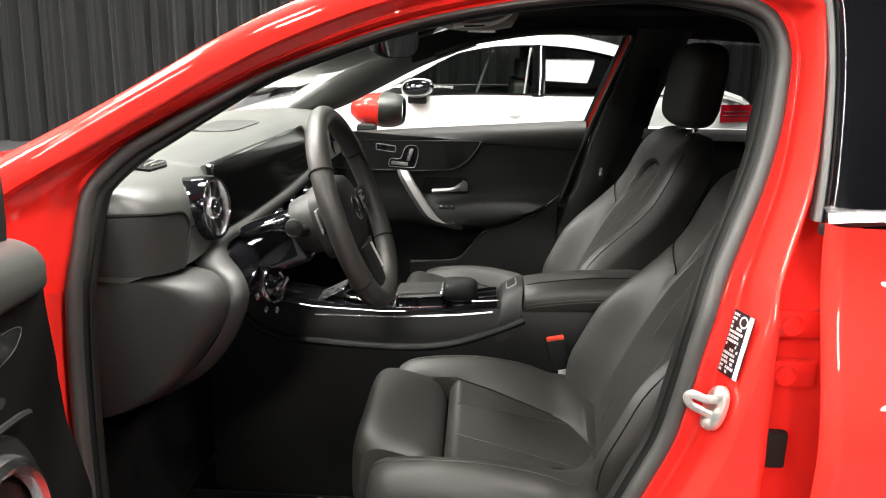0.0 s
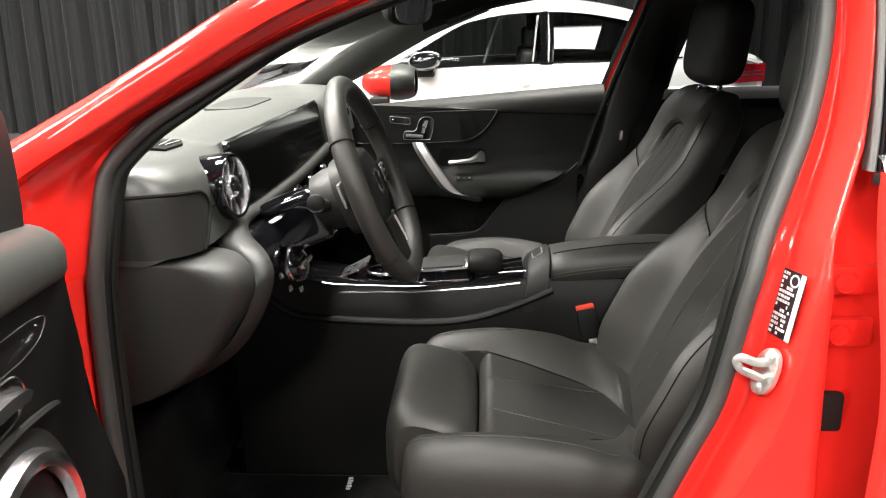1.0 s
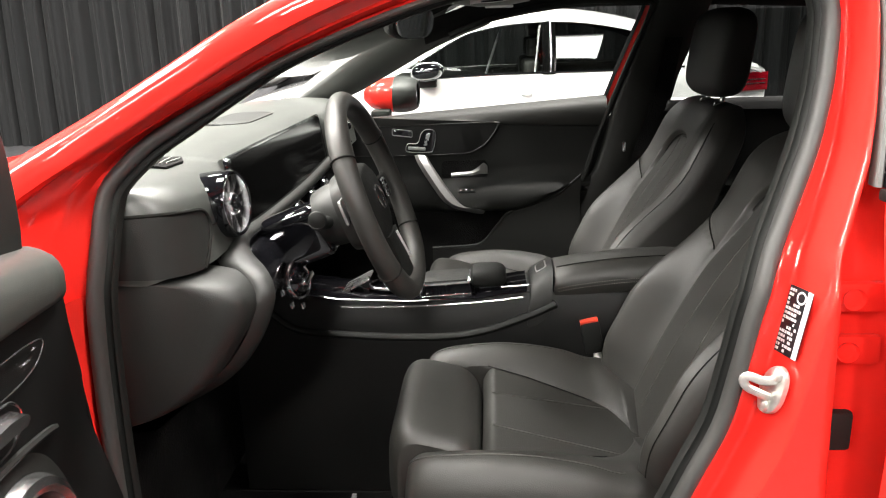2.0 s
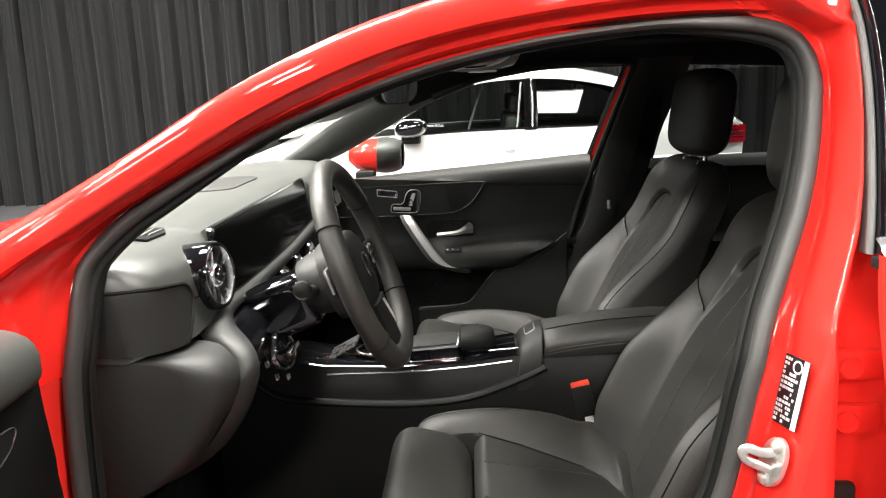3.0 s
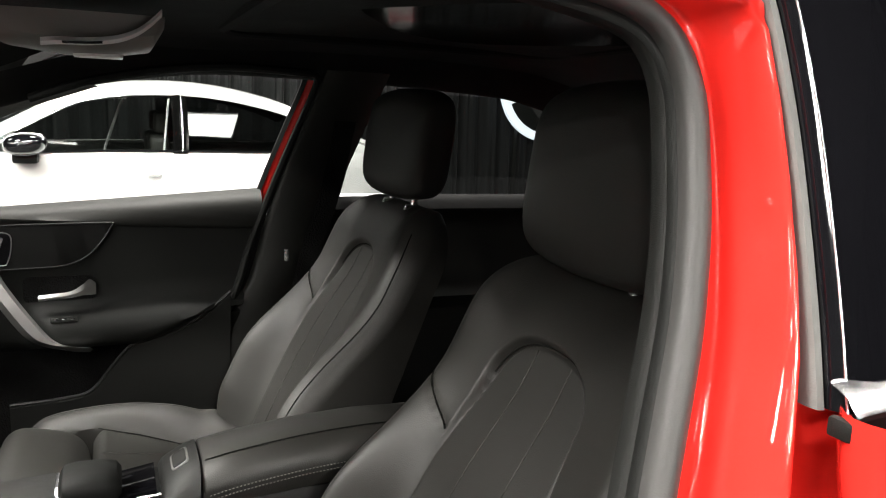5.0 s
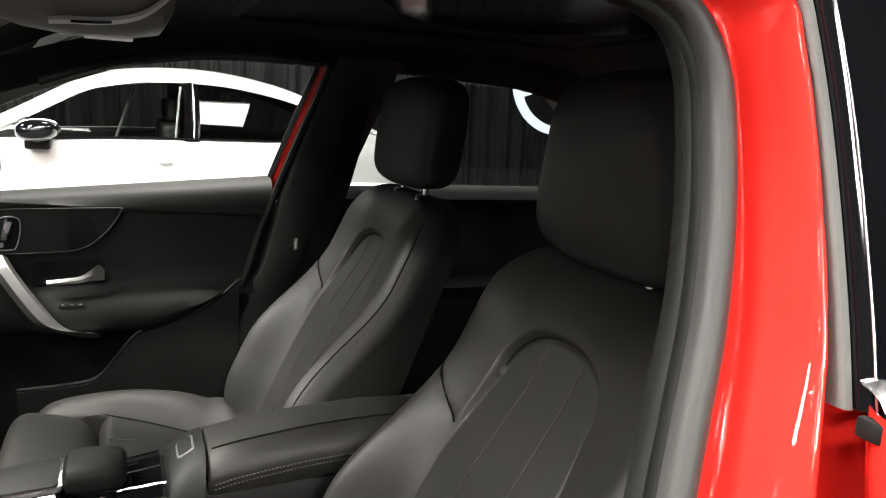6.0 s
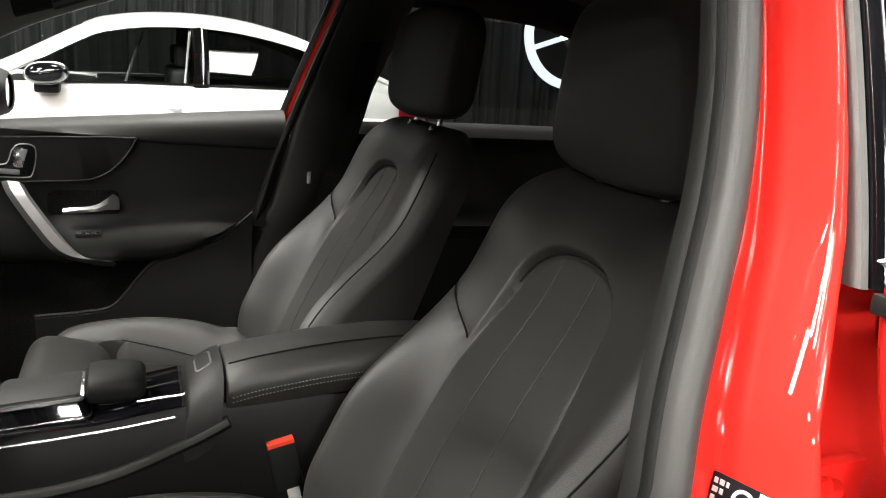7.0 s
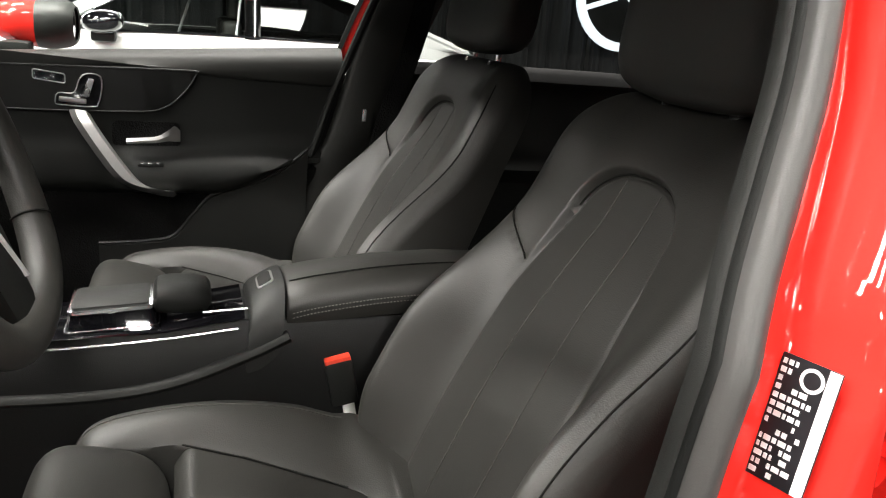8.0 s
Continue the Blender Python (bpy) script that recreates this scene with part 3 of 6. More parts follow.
for d, sc, dz in ((0.06, 0.985, 0.02), (0.12, 0.95, 0.05), (0.16, 0.90, 0.10)):
    nose_rows.append([(end[0][0] - d, YC + (p[1] - YC) * sc, min(p[2], 0.80 - dz) if p[2] > 0.5 else p[2] - 0.1) for p in end])
part("front_bumper", loft(nose_rows, caps=True), RED, car, "glossy red nose")
part("fender", loft([s[:5] for s in secs if s[0][0] > -0.45]), RED, car, "glossy red front wing")
part("fender", loft([[(p[0], p[1], p[2] - 0.06) for p in s[8:]] for s in secs if s[0][0] > -0.45]), RED, car, "glossy red front wing")


def mirrored(p):
    return (p[0], 2 * YC - p[1], p[2])


# roof skin and headliner
roof = []
for x in np.linspace(0.36, 2.35, 24):
    k = (x - 0.36) / 1.99
    z = 1.285 + 0.10 * math.sin(math.pi * min(1, (k * 0.9 + 0.02))) ** 0.8 - 0.09 * k ** 3
    e = 0.24 + 0.03 * math.sin(math.pi * k)
    roof.append([(x, e, z - 0.045), (x, e + 0.05, z - 0.02), (x, 0.5, z), (x, YC, z + 0.012), (x, 2 * YC - 0.5, z), (x, 2 * YC - e - 0.05, z - 0.02), (x, 2 * YC - e, z - 0.045)])
part("roof", loft(roof), RED, car, "glossy red roof")
lin = []
for x in np.linspace(0.40, 2.2, 24):
    k = (x - 0.40) / 1.8
    z = 1.262 + 0.055 * math.sin(math.pi * min(1, 0.1 + k * 0.85)) - 0.07 * k ** 3
    lin.append([(x, 0.235, z - 0.012), (x, 0.27, z - 0.002), (x, 0.35, z + 0.012), (x, YC, z + 0.022), (x, 2 * YC - 0.35, z + 0.012), (x, 2 * YC - 0.27, z - 0.002), (x, 2 * YC - 0.235, z - 0.012)])
part("headliner", loft(lin), LINING, car, "black fabric headliner")

# glass sunroof panel in the headliner, and the far cant rail trim
part("sunroof", turned(plate(rrect(-0.32, -0.36, 0.32, 0.36, 0.05), lambda a, b, d: (a, b, d), 0.004, 0.001), pose(1.12, YC, 1.328, 0, 1)), SCREEN, car, "dark closed glass sunroof")
part("sunroof_frame", tube([(1.12 + a, YC + b, 1.325) for a, b in rrect(-0.33, -0.37, 0.33, 0.37, 0.06)], 0.012, 8, closed=True), LINING, car)
part("cant_trim", loft([[(x, 1.52, z + 0.03), (x, 1.505, z + 0.004), (x, 1.495, z), (x, 1.47, z + 0.004), (x, 1.42, z + 0.03), (x, 1.38, z + 0.06)] for x, z in curve_pts([(0.40, 1.165), (0.558, 1.216), (0.70, 1.243), (0.796, 1.254), (0.953, 1.256), (1.21, 1.252), (1.459, 1.240), (1.56, 1.225), (1.75, 1.17), (1.9, 1.08)], 40)]), LINING, car, "black roof rail trim")
# windscreen and its inner pillar trims
ws = []
for k in np.linspace(0, 1, 14):
    x, z = -0.42 + 0.86 * k, 0.950 + 0.327 * k - 0.03 * k * (1 - k)
    e = 0.10 + 0.14 * k
    ws.append([(x + 0.16 * (1 - math.cos(math.pi * u)) * 0 + 0.10 * u * u, YC + u * (YC - e), z) for u in np.linspace(-1, 1, 17)])
g = part("windscreen", loft(ws), GLASS, car, "clear windscreen")
g.visible_shadow = False
edge_a = curve_pts([(-0.20, 1.51, 0.93), (-0.03, 1.50, 0.999), (0.049, 1.50, 1.044), (0.145, 1.495, 1.107), (0.298, 1.47, 1.192), (0.42, 1.43, 1.250)], 30)
edge_b = curve_pts([(-0.02, 1.57, 0.945), (0.112, 1.56, 1.000), (0.200, 1.555, 1.037), (0.304, 1.545, 1.093), (0.44, 1.53, 1.163), (0.59, 1.50, 1.220)], 30)
secs = []
for p, q in zip(edge_a, edge_b):
    p, q = np.array(p), np.array(q)
    secs.append([p + np.array([-0.02, 0.03, 0.015]), p, p * 0.85 + q * 0.15 + np.array([0, -0.012, 0.0]), p * 0.5 + q * 0.5 + np.array([0.0, -0.022, -0.004]), p * 0.15 + q * 0.85 + np.array([0, -0.010, 0]), q, q + np.array([0.0, 0.04, 0.0])])
part("pillar_trim", loft(secs), DASHTOP, car, "dark grey windscreen pillar trim")

# floor pan, carpet and bulkhead
part("carpet", rbox((-0.55, 0.10, 0.14), (2.2, 2 * YC - 0.10, 0.19), 0.01), CARPET, car, "black carpet")
part("kick_panel", rbox((-0.5, 1.555, 0.15), (0.10, 1.60, 0.95), 0.01), CARPET, car)
part("bulkhead", rbox((-0.55, 0.09, 0.15), (-0.40, 2 * YC - 0.09, 0.93), 0.02), CARPET, car)
part("tailgate", loft([[(x, y, z) for y in np.linspace(0.12, 2 * YC - 0.12, 9)] for x, z in ((2.15, 0.15), (2.28, 0.55), (2.32, 0.92), (2.30, 0.96))]), RED, car)
tg = part("rear_window", loft([[(x, y, z) for y in np.linspace(0.25, 2 * YC - 0.25, 9)] for x, z in ((2.30, 0.96), (2.22, 1.12), (2.10, 1.26))]), TINTED, car, "dark tinted rear window")
for sd in (0, 1):
    f = mirrored if sd else (lambda p: p)
    part("c_pillar", loft([[f((x, y, z)) for x, y, z in ((1.95 - k * 0.20, 0.07 + 0.16 * k, 0.96 + 0.30 * k), (2.02 - k * 0.18, 0.10 + 0.16 * k, 0.96 + 0.30 * k), (2.34 - k * 0.2, 0.16 + 0.12 * k, 0.96 + 0.30 * k))] for k in np.linspace(0, 1, 8)]), TRIM, car)
    part("quarter_panel", loft([[f((x, y, z)) for x, y, z in ((1.55, -0.05, 0.3), (1.55, -0.05, 0.7), (1.55, 0.0, 0.98), (2.3, 0.1, 0.98), (2.33, 0.1, 0.3))]] + [[f((x, y + 0.02, z)) for x, y, z in ((1.55, -0.05, 0.3), (1.55, -0.05, 0.7), (1.55, 0.0, 0.98), (2.3, 0.1, 0.98), (2.33, 0.1, 0.3))]]), RED, car)
for wx, wy in ((-0.95, -0.03), (1.78, -0.03), (-0.95, 2 * YC + 0.03), (1.78, 2 * YC + 0.03)):
    sgn = -1 if wy < YC else 1
    wheel = part("wheel", turned(lathe([(0.20, -0.09), (0.27, -0.105), (0.305, -0.09), (0.318, -0.05), (0.318, 0.05), (0.305, 0.09), (0.27, 0.105), (0.20, 0.09)], 40), pose(wx, wy - sgn * 0.08, FLOOR + 0.318, 90)), RUBBER, car, "black tyre on a silver rim")
    part("rim", turned(lathe([(0.0, 0.03), (0.06, 0.04), (0.18, 0.06), (0.205, 0.09), (0.205, -0.08)], 40), pose(wx, wy - sgn * 0.08, FLOOR + 0.318, 90 if sgn < 0 else -90)), SILVER, wheel, "silver alloy rim")

# door striker and label on the pillar's forward face
def jamb_frame(x, y, z):
    ax = Vector((0.31, -0.95, 0)).normalized()
    up = Vector((0.17, 0.10, 0.98))
    up = (up - ax * up.dot(ax)).normalized()
    m = Matrix((ax, up.cross(ax), up)).transposed().to_4x4()
    m.translation = (x, y, z)
    return m


SM = jamb_frame(0.911, 0.0725, 0.786)
st = part("door_striker", turned(plate([(0.019 * math.cos(a) + 0.004 * math.sin(a), 0.031 * math.copysign(abs(math.sin(a)) ** 0.8, math.sin(a))) for a in np.linspace(0, 2 * math.pi, 28, endpoint=False)], lambda a, b, d: (a, d - 0.004, b), 0.007, 0.002), SM), ZINC, car, "bare steel door striker")
part("striker_loop", turned(tube([(0.004, -0.002, 0.014), (-0.002, -0.016, 0.010), (-0.009, -0.030, 0.012), (-0.013, -0.034, 0.006), (-0.010, -0.029, -0.002), (-0.004, -0.016, -0.006), (0.0, -0.002, -0.010)], 0.0046, 8, 40, flat=1.25), SM), ZINC, st, "steel loop")
for bx, bzz in ((0.005, 0.021), (-0.004, -0.021)):
    part("bolt", turned(lathe([(0, 0.0095), (0.004, 0.009), (0.0075, 0.0075), (0.0085, 0.004), (0.0085, -0.002)], 14), SM @ Matrix.Translation((bx, 0, bzz)) @ pose(0, 0, 0, 90)), ZINC, st)
LBM = jamb_frame(0.930, 0.081, 0.868)
lb = part("certification_label", turned(plate(rrect(-0.0195, -0.041, 0.0195, 0.041, 0.001), lambda a, b, d: (a, d - 0.0006, b), 0.0006), LBM), LABEL_BLACK, car, "black and white certification sticker")
part("white_edge", turned(rbox((0.0115, -0.0013, -0.0405), (0.0190, -0.0008, 0.0405), 0), LBM), LABEL_WHITE, lb, smooth=False)
part("print_ring", turned(loft([[(0.003 + r * math.cos(a), -0.001, 0.030 + r * math.sin(a)) for r in (0.0055, 0.0078)] for a in np.linspace(0, 2 * math.pi, 25)]), LBM), LABEL_WHITE, lb, smooth=False)
rl = random.Random(4)
for row in range(14):
    zr = 0.036 - row * 0.0056
    x0 = -0.0175
    while x0 < 0.005:
        wdt = rl.uniform(0.0016, 0.0052)
        if rl.random() < 0.66 and not (row < 3 and x0 + wdt > -0.006):
            part("print_bar", turned(rbox((x0, -0.0013, zr - 0.0016), (min(0.009, x0 + wdt), -0.0008, zr + 0.0018), 0), LBM), LABEL_WHITE, lb, smooth=False)
        x0 += wdt + 0.0013


# ---- dashboard ----
dash = thing("dashboard", "black soft-touch dashboard with wide dark display and round vents", "dashboard")
TOP = [(-0.36, 0.945), (-0.24, 0.985), (-0.12, 1.012), (0.02, 1.024), (0.10, 1.023), (0.145, 1.016), (0.174, 0.996), (0.184, 0.968), (0.190, 0.935), (0.196, 0.905)]
TOPR = [(-0.36, 0.945), (-0.24, 0.985), (-0.12, 1.012), (0.02, 1.026), (0.10, 1.025), (0.140, 1.020), (0.157, 1.010), (0.158, 0.968), (0.158, 0.935), (0.158, 0.905)]
top2, topr2 = curve_pts(TOP, 46), curve_pts(TOPR, 46)


def dash_x(y):
    """The dash sweeps away from the driver at its ends."""
    u = min(1, max(0, (0.235 - min(y, 2 * YC - y)) / 0.085))
    return -0.065 * (1 - math.sqrt(1 - u * u))


def recess(y):
    """The dash is set back where the display stands."""
    return sstep(0.375, 0.405, y) * (1 - sstep(1.085, 1.12, y))


def dash_profile(y):
    dx = dash_x(y)
    e = min(1, (min(y, 2 * YC - y) - 0.150) / 0.025)
    rc = recess(y)
    return [(a[0] * (1 - rc) + b[0] * rc + dx, a[1] * (1 - rc) + b[1] * rc - 0.012 * (1 - math.sqrt(max(0, 1 - (1 - e) ** 2)))) for a, b in zip(top2.tolist(), topr2.tolist())]


secs = []
end_y = (0.235 - 0.085 * np.sin(np.linspace(math.pi / 2, 0, 18))).tolist()
for y in end_y + np.linspace(0.245, 0.36, 12).tolist() + np.linspace(0.37, 0.42, 8).tolist() + np.linspace(0.45, 1.06, 8).tolist() + np.linspace(1.08, 1.13, 8).tolist() + np.linspace(1.16, 2 * YC - 0.245, 4).tolist() + [2 * YC - v for v in end_y[::-1]]:
    secs.append([(x, y, z) for x, z in dash_profile(y)] + [(0.0 + dash_x(y), y, 0.90), (-0.36, y, 0.90)])
part("upper_dash", loft(secs, ring=True, caps=True), DASHTOP, dash, "grey-black grained dashboard top")


def skin_x(y, z):
    """Rear face of the dash end at a height."""
    pr = dash_profile(y)
    pr = pr[max(range(len(pr)), key=lambda i: pr[i][1]):][::-1]
    return float(np.interp(z, [p[1] for p in pr], [p[0] for p in pr]))


def cover_y(z):
    """Inner edge of the side cover: slanting below, rounded above."""
    return float(np.interp(z, [0.902, 0.930, 0.948, 0.957, 0.966, 0.973, 0.978, 0.981, 0.9835, 0.985], [0.202, 0.227, 0.243, 0.247, 0.244, 0.237, 0.224, 0.200, 0.175, 0.152]))


# side cover that wraps the end of the dash, with a joint round it
cov = []
for z in [0.902, 0.912, 0.922, 0.932, 0.942, 0.950, 0.957, 0.963, 0.968, 0.972, 0.975, 0.978, 0.980, 0.982, 0.984]:
    row = [(x, 0.1482, z) for x in (-0.06, 0.0, 0.05, 0.09)]
    ye = cover_y(z)
    for y in (0.235 - 0.085 * np.sin(np.linspace(math.pi / 2, math.asin(max(-1, (0.235 - ye) / 0.085)), 14))).tolist():
        u = min(1, max(0, (0.235 - y) / 0.085))
        row.append((skin_x(max(y, 0.1501), z) + 0.0016 * math.sqrt(1 - u * u), y - 0.0016 * u, z))
    cov.append(row)
part("side_cover", loft(cov), PLASTIC, dash, "dark side cover of the dashboard end", angle=70)
jt = [(x, 0.1490, 0.9855) for x in (-0.04, 0.02, 0.08)] + [(skin_x(max(0.1501, cover_y(z)), z) + 0.0006, cover_y(z), z + 0.001) for z in (0.985, 0.9835, 0.981, 0.978, 0.973, 0.966, 0.957, 0.948, 0.930, 0.912, 0.902)]
part("cover_joint", tube([(p[0] + 0.0012 * (p[1] > 0.16), p[1] - 0.0012, p[2]) for p in jt], 0.0026, 6, 120), SEAM, dash, "dark joint of the side cover")
part("cover_joint", tube([(skin_x(y, 0.950) + 0.0004, y, 0.951 - 0.1 * (y - 0.245)) for y in (0.246, 0.255, 0.265, 0.275)], 0.0013, 6, 12), SEAM, dash)
# knee panel that swells towards the rear
KN = [(0.02, 0.900), (0.10, 0.899), (0.160, 0.897), (0.205, 0.893), (0.240, 0.880), (0.256, 0.858), (0.252, 0.832), (0.232, 0.797), (0.191, 0.742), (0.130, 0.700), (0.06, 0.68), (0.02, 0.68)]
kn2 = curve_pts(KN, 50).tolist()
secs = []
for q in np.linspace(0, math.pi / 2, 9).tolist() + [1.65, 1.72]:
    d = 0.152 + 0.042 * (1 - math.cos(min(q, math.pi / 2))) + max(0, q - math.pi / 2) * 0.3
    sc = 0.72 + 0.28 * math.sin(min(q, math.pi / 2)) ** 0.8
    secs.append([(0.06 + (x - 0.06) * sc, d, 0.80 + (z - 0.80) * (0.86 + 0.14 * sc)) for x, z in kn2])
part("knee_panel", loft(secs, ring=True, caps=True), PLASTIC, dash, "rounded lower dashboard panel")
# trim wave that runs round the knee panel and up under the display
w_out = curve_pts([(0.10, 0.198, 0.690), (0.19, 0.200, 0.742), (0.235, 0.200, 0.797), (0.256, 0.204, 0.846), (0.254, 0.214, 0.868), (0.232, 0.232, 0.886), (0.204, 0.258, 0.899), (0.196, 0.30, 0.909), (0.191, 0.36, 0.912), (0.188, 0.50, 0.905), (0.188, 0.80, 0.903), (0.186, 1.10, 0.913)], 90)
w_in = curve_pts([(0.115, 0.222, 0.680), (0.205, 0.222, 0.732), (0.252, 0.222, 0.787), (0.276, 0.224, 0.842), (0.274, 0.236, 0.868), (0.256, 0.262, 0.884), (0.228, 0.300, 0.893), (0.214, 0.330, 0.898), (0.202, 0.39, 0.897), (0.198, 0.55, 0.888), (0.198, 0.80, 0.886), (0.196, 1.10, 0.894)], 90)
secs = []
for a, b in zip(w_out, w_in):
    bul = np.array([0.004, -0.001, 0.003])
    secs.append([a + np.array([-0.02, 0.01, -0.006]), a, a * 0.75 + b * 0.25 + bul * 0.75, a * 0.5 + b * 0.5 + bul, a * 0.25 + b * 0.75 + bul * 0.7, b, b + np.array([-0.006, 0.006, -0.006]), b + np.array([-0.03, 0.02, -0.012])])
part("wave_trim", loft(secs), PLASTIC, dash, "satin grey dashboard rim", angle=60)
part("wave_edge", tube([b + np.array([0.0005, 0, 0]) for b in w_in[30:60]], 0.0011, 6, 60), GLOSS, dash, "thin glossy edge")
part("fascia", loft([[(0.190, y, 0.90), (0.192, y, 0.86), (0.185, y, 0.78), (0.16, y, 0.70), (0.06, y, 0.62), (-0.1, y, 0.60), (-0.2, y, 0.20)] for y in np.linspace(0.265, 1.40, 12)]), GLOSS, dash, "piano black lower fascia")
part("inner_frame", rbox((-0.45, 0.20, 0.22), (-0.02, 1.46, 0.895), 0.02), CARPET, dash)
# gloss panel that curves round from the rim to the steering column
secs = []
for p in w_in[8:62:3]:
    ye = max(0.62, p[1] + 0.2)
    secs.append([(p[0] - 0.004, p[1] + 0.004, p[2] - 0.004), (p[0] - 0.010, p[1] + 0.016, p[2] - 0.006), (p[0] - 0.020, p[1] + 0.05, p[2] - 0.008), (p[0] - 0.030 - 0.15 * max(0, p[0] - 0.235), p[1] * 0.5 + ye * 0.5, p[2] - 0.008), (p[0] - 0.035 - 0.3 * max(0, p[0] - 0.235), ye, p[2] - 0.008)])
part("gloss_panel", loft(secs), GLOSS, dash, "piano black panel beside the column")
# display
part("display_housing", turned(plate(rrect(-0.338, -0.064, 0.338, 0.064, 0.018), lambda a, b, d: (-d, a, b), 0.016, 0.004), pose(0.172, 0.750, 0.955, 0, -9)), GLOSS, dash, "black display surround")
part("display", turned(plate(rrect(-0.333, -0.059, 0.333, 0.059, 0.014), lambda a, b, d: (-d, a, b), 0.004, 0.001), pose(0.1745, 0.750, 0.955, 0, -9)), SCREEN, dash, "dark switched-off wide screen")
part("display_edge", turned(tube([(0, a, b) for a, b in rrect(-0.337, -0.063, 0.337, 0.063, 0.018)], 0.0011, 6, closed=True), pose(0.174, 0.750, 0.955, 0, -9)), GLOSS, dash, "thin glossy display edge")


def air_vent(y, z, x, parent, r=0.046, yaw=-6):
    """Round turbine vent: ring, hub and vanes."""
    m = pose(x, y, z, 0, 84, yaw)
    v = part("air_vent", turned(lathe([(r * 0.90, -0.006), (r * 0.91, 0.006), (r * 0.925, 0.009), (r * 0.945, 0.008), (r * 0.95, 0.004)], 48), m), CHROME, parent, "chrome ringed turbine air vent")
    part("vent_tube", turned(lathe([(r * 0.945, 0.004), (r * 0.99, 0.010), (r * 1.04, 0.010), (r * 1.09, 0.004), (r * 1.10, -0.02), (r * 1.08, -0.05)], 40), m), GLOSS, v, "gloss black vent tube")
    part("vent_bowl", turned(lathe([(0.001, -0.0035), (r * 0.6, -0.003), (r * 0.92, -0.001)], 32), m), CARPET, v)
    for k in range(10):
        q = 36 * k
        part("vane", turned(loft([[(0.010, -0.001, -0.010), (0.010, 0.0, 0.001), (0.010, 0.001, -0.010)], [(r * 0.5, -0.001, -0.012), (r * 0.5, 0.0005, 0.003), (r * 0.5, 0.003, -0.012)], [(r * 0.74, 0.001, -0.012), (r * 0.74, 0.0025, 0.005), (r * 0.74, 0.004, -0.010)], [(r * 0.91, 0.004, -0.008), (r * 0.91, 0.0055, 0.004), (r * 0.91, 0.007, -0.008)]]), m @ pose(0, 0, 0, 0, 0, q)), CHROME, v)
    part("hub", turned(lathe([(0.0, 0.014), (0.010, 0.012), (0.013, 0.004), (0.013, -0.012)], 20), m), GLOSS, v)
    part("hub_ring", turned(lathe([(0.0125, 0.003), (0.0150, 0.007), (0.0175, 0.004), (0.0175, -0.006)], 24), m), CHROME, v)


air_vent(0.318, 0.966, 0.1965, dash)
for y in (0.83, 0.70, 0.96):
    air_vent(y, 0.845, 0.196, dash, 0.040, 0)
air_vent(2 * YC - 0.29, 0.955, 0.18, dash, 0.046, 4)
# defroster slot and loudspeaker grille in the dash top
sl = part("defroster", turned(plate([(-0.045, -0.018), (0.035, -0.024), (0.045, 0.004), (0.010, 0.020), (-0.045, 0.016)], lambda a, b, d: (b, a, -d), 0.004), pose(0.097, 0.343, 1.0268, 0, 4, 0)), CARPET, dash, "side demister slot")
for k in range(3):
    part("slat", turned(rbox((-0.0145 + 0.011 * k, -0.036 + 0.008 * k, -0.001), (-0.0125 + 0.011 * k, 0.032 - 0.004 * k, 0.0024), 0.0004), pose(0.097, 0.343, 1.0268, 0, 4, 0) @ pose(0, 0, 0, 0, 0, 12 - 8 * k)), SATIN, sl)
part("speaker_grille", plate(rrect(-0.10, -0.13, 0.0, 0.13, 0.05), lambda a, b, d: (a + 0.075, 0.93 + b, 1.0285 - d), 0.006, 0.001), PLASTIC, dash, "dark loudspeaker grille")
# light switch cluster and column stalks
lsw = part("light_switch", turned(lathe([(0.0, 0.020), (0.012, 0.020), (0.018, 0.014), (0.022, 0.012), (0.026, 0.004), (0.030, -0.01)], 28), pose(0.252, 0.440, 0.806, 0, 75, -18)), GLOSS, dash, "round light switch with chrome rim")
part("switch_ring", turned(lathe([(0.0275, 0.006), (0.031, 0.008), (0.033, 0.002), (0.031, -0.006)], 28), pose(0.252, 0.440, 0.806, 0, 75, -18)), CHROME, lsw)
part("switch_grip", turned(rbox((-0.004, -0.017, 0.018), (0.004, 0.017, 0.028), 0.002), pose(0.252, 0.440, 0.806, 0, 75, -18) @ pose(0, 0, 0, 0, 0, 20)), CHROME, lsw)
for k in range(5):
    q = radians(200 + 40 * k)
    part("switch_button", turned(rbox((-0.005, -0.004, 0), (0.005, 0.004, 0.004), 0.001), pose(0.252, 0.440, 0.806, 0, 75, -18) @ Matrix.Translation((0.045 * math.cos(q), 0.045 * math.sin(q), -0.004))), CHROME, lsw)

# ---- steering wheel ----
WC, WT = Vector((0.395, 0.478, 0.938)), 20
WM = Matrix.Translation(WC) @ pose(0, 0, 0, 0, 90 - WT, 0)     # local z looks at the driver, local x points down
sw = thing("steering_wheel", "black leather steering wheel with flat spokes and silver inlays", "steering wheel")
R0 = 0.168
rows_ = []
for a in np.linspace(0, 2 * math.pi, 97)[:-1]:
    rr = R0 - 0.012 * max(0, math.cos(a)) ** 6
    thick = 0.0175 + 0.0025 * math.exp(-((abs(math.sin(a)) - 0.75) / 0.3) ** 2)
    rows_.append([WM @ Vector(((rr + thick * math.cos(b)) * math.cos(a), (rr + thick * math.cos(b)) * math.sin(a), thick * 0.92 * math.sin(b))) for b in np.linspace(0, 2 * math.pi, 18, endpoint=False)])
rows_.append(rows_[0])
bmr = loft(rows_, ring=True)
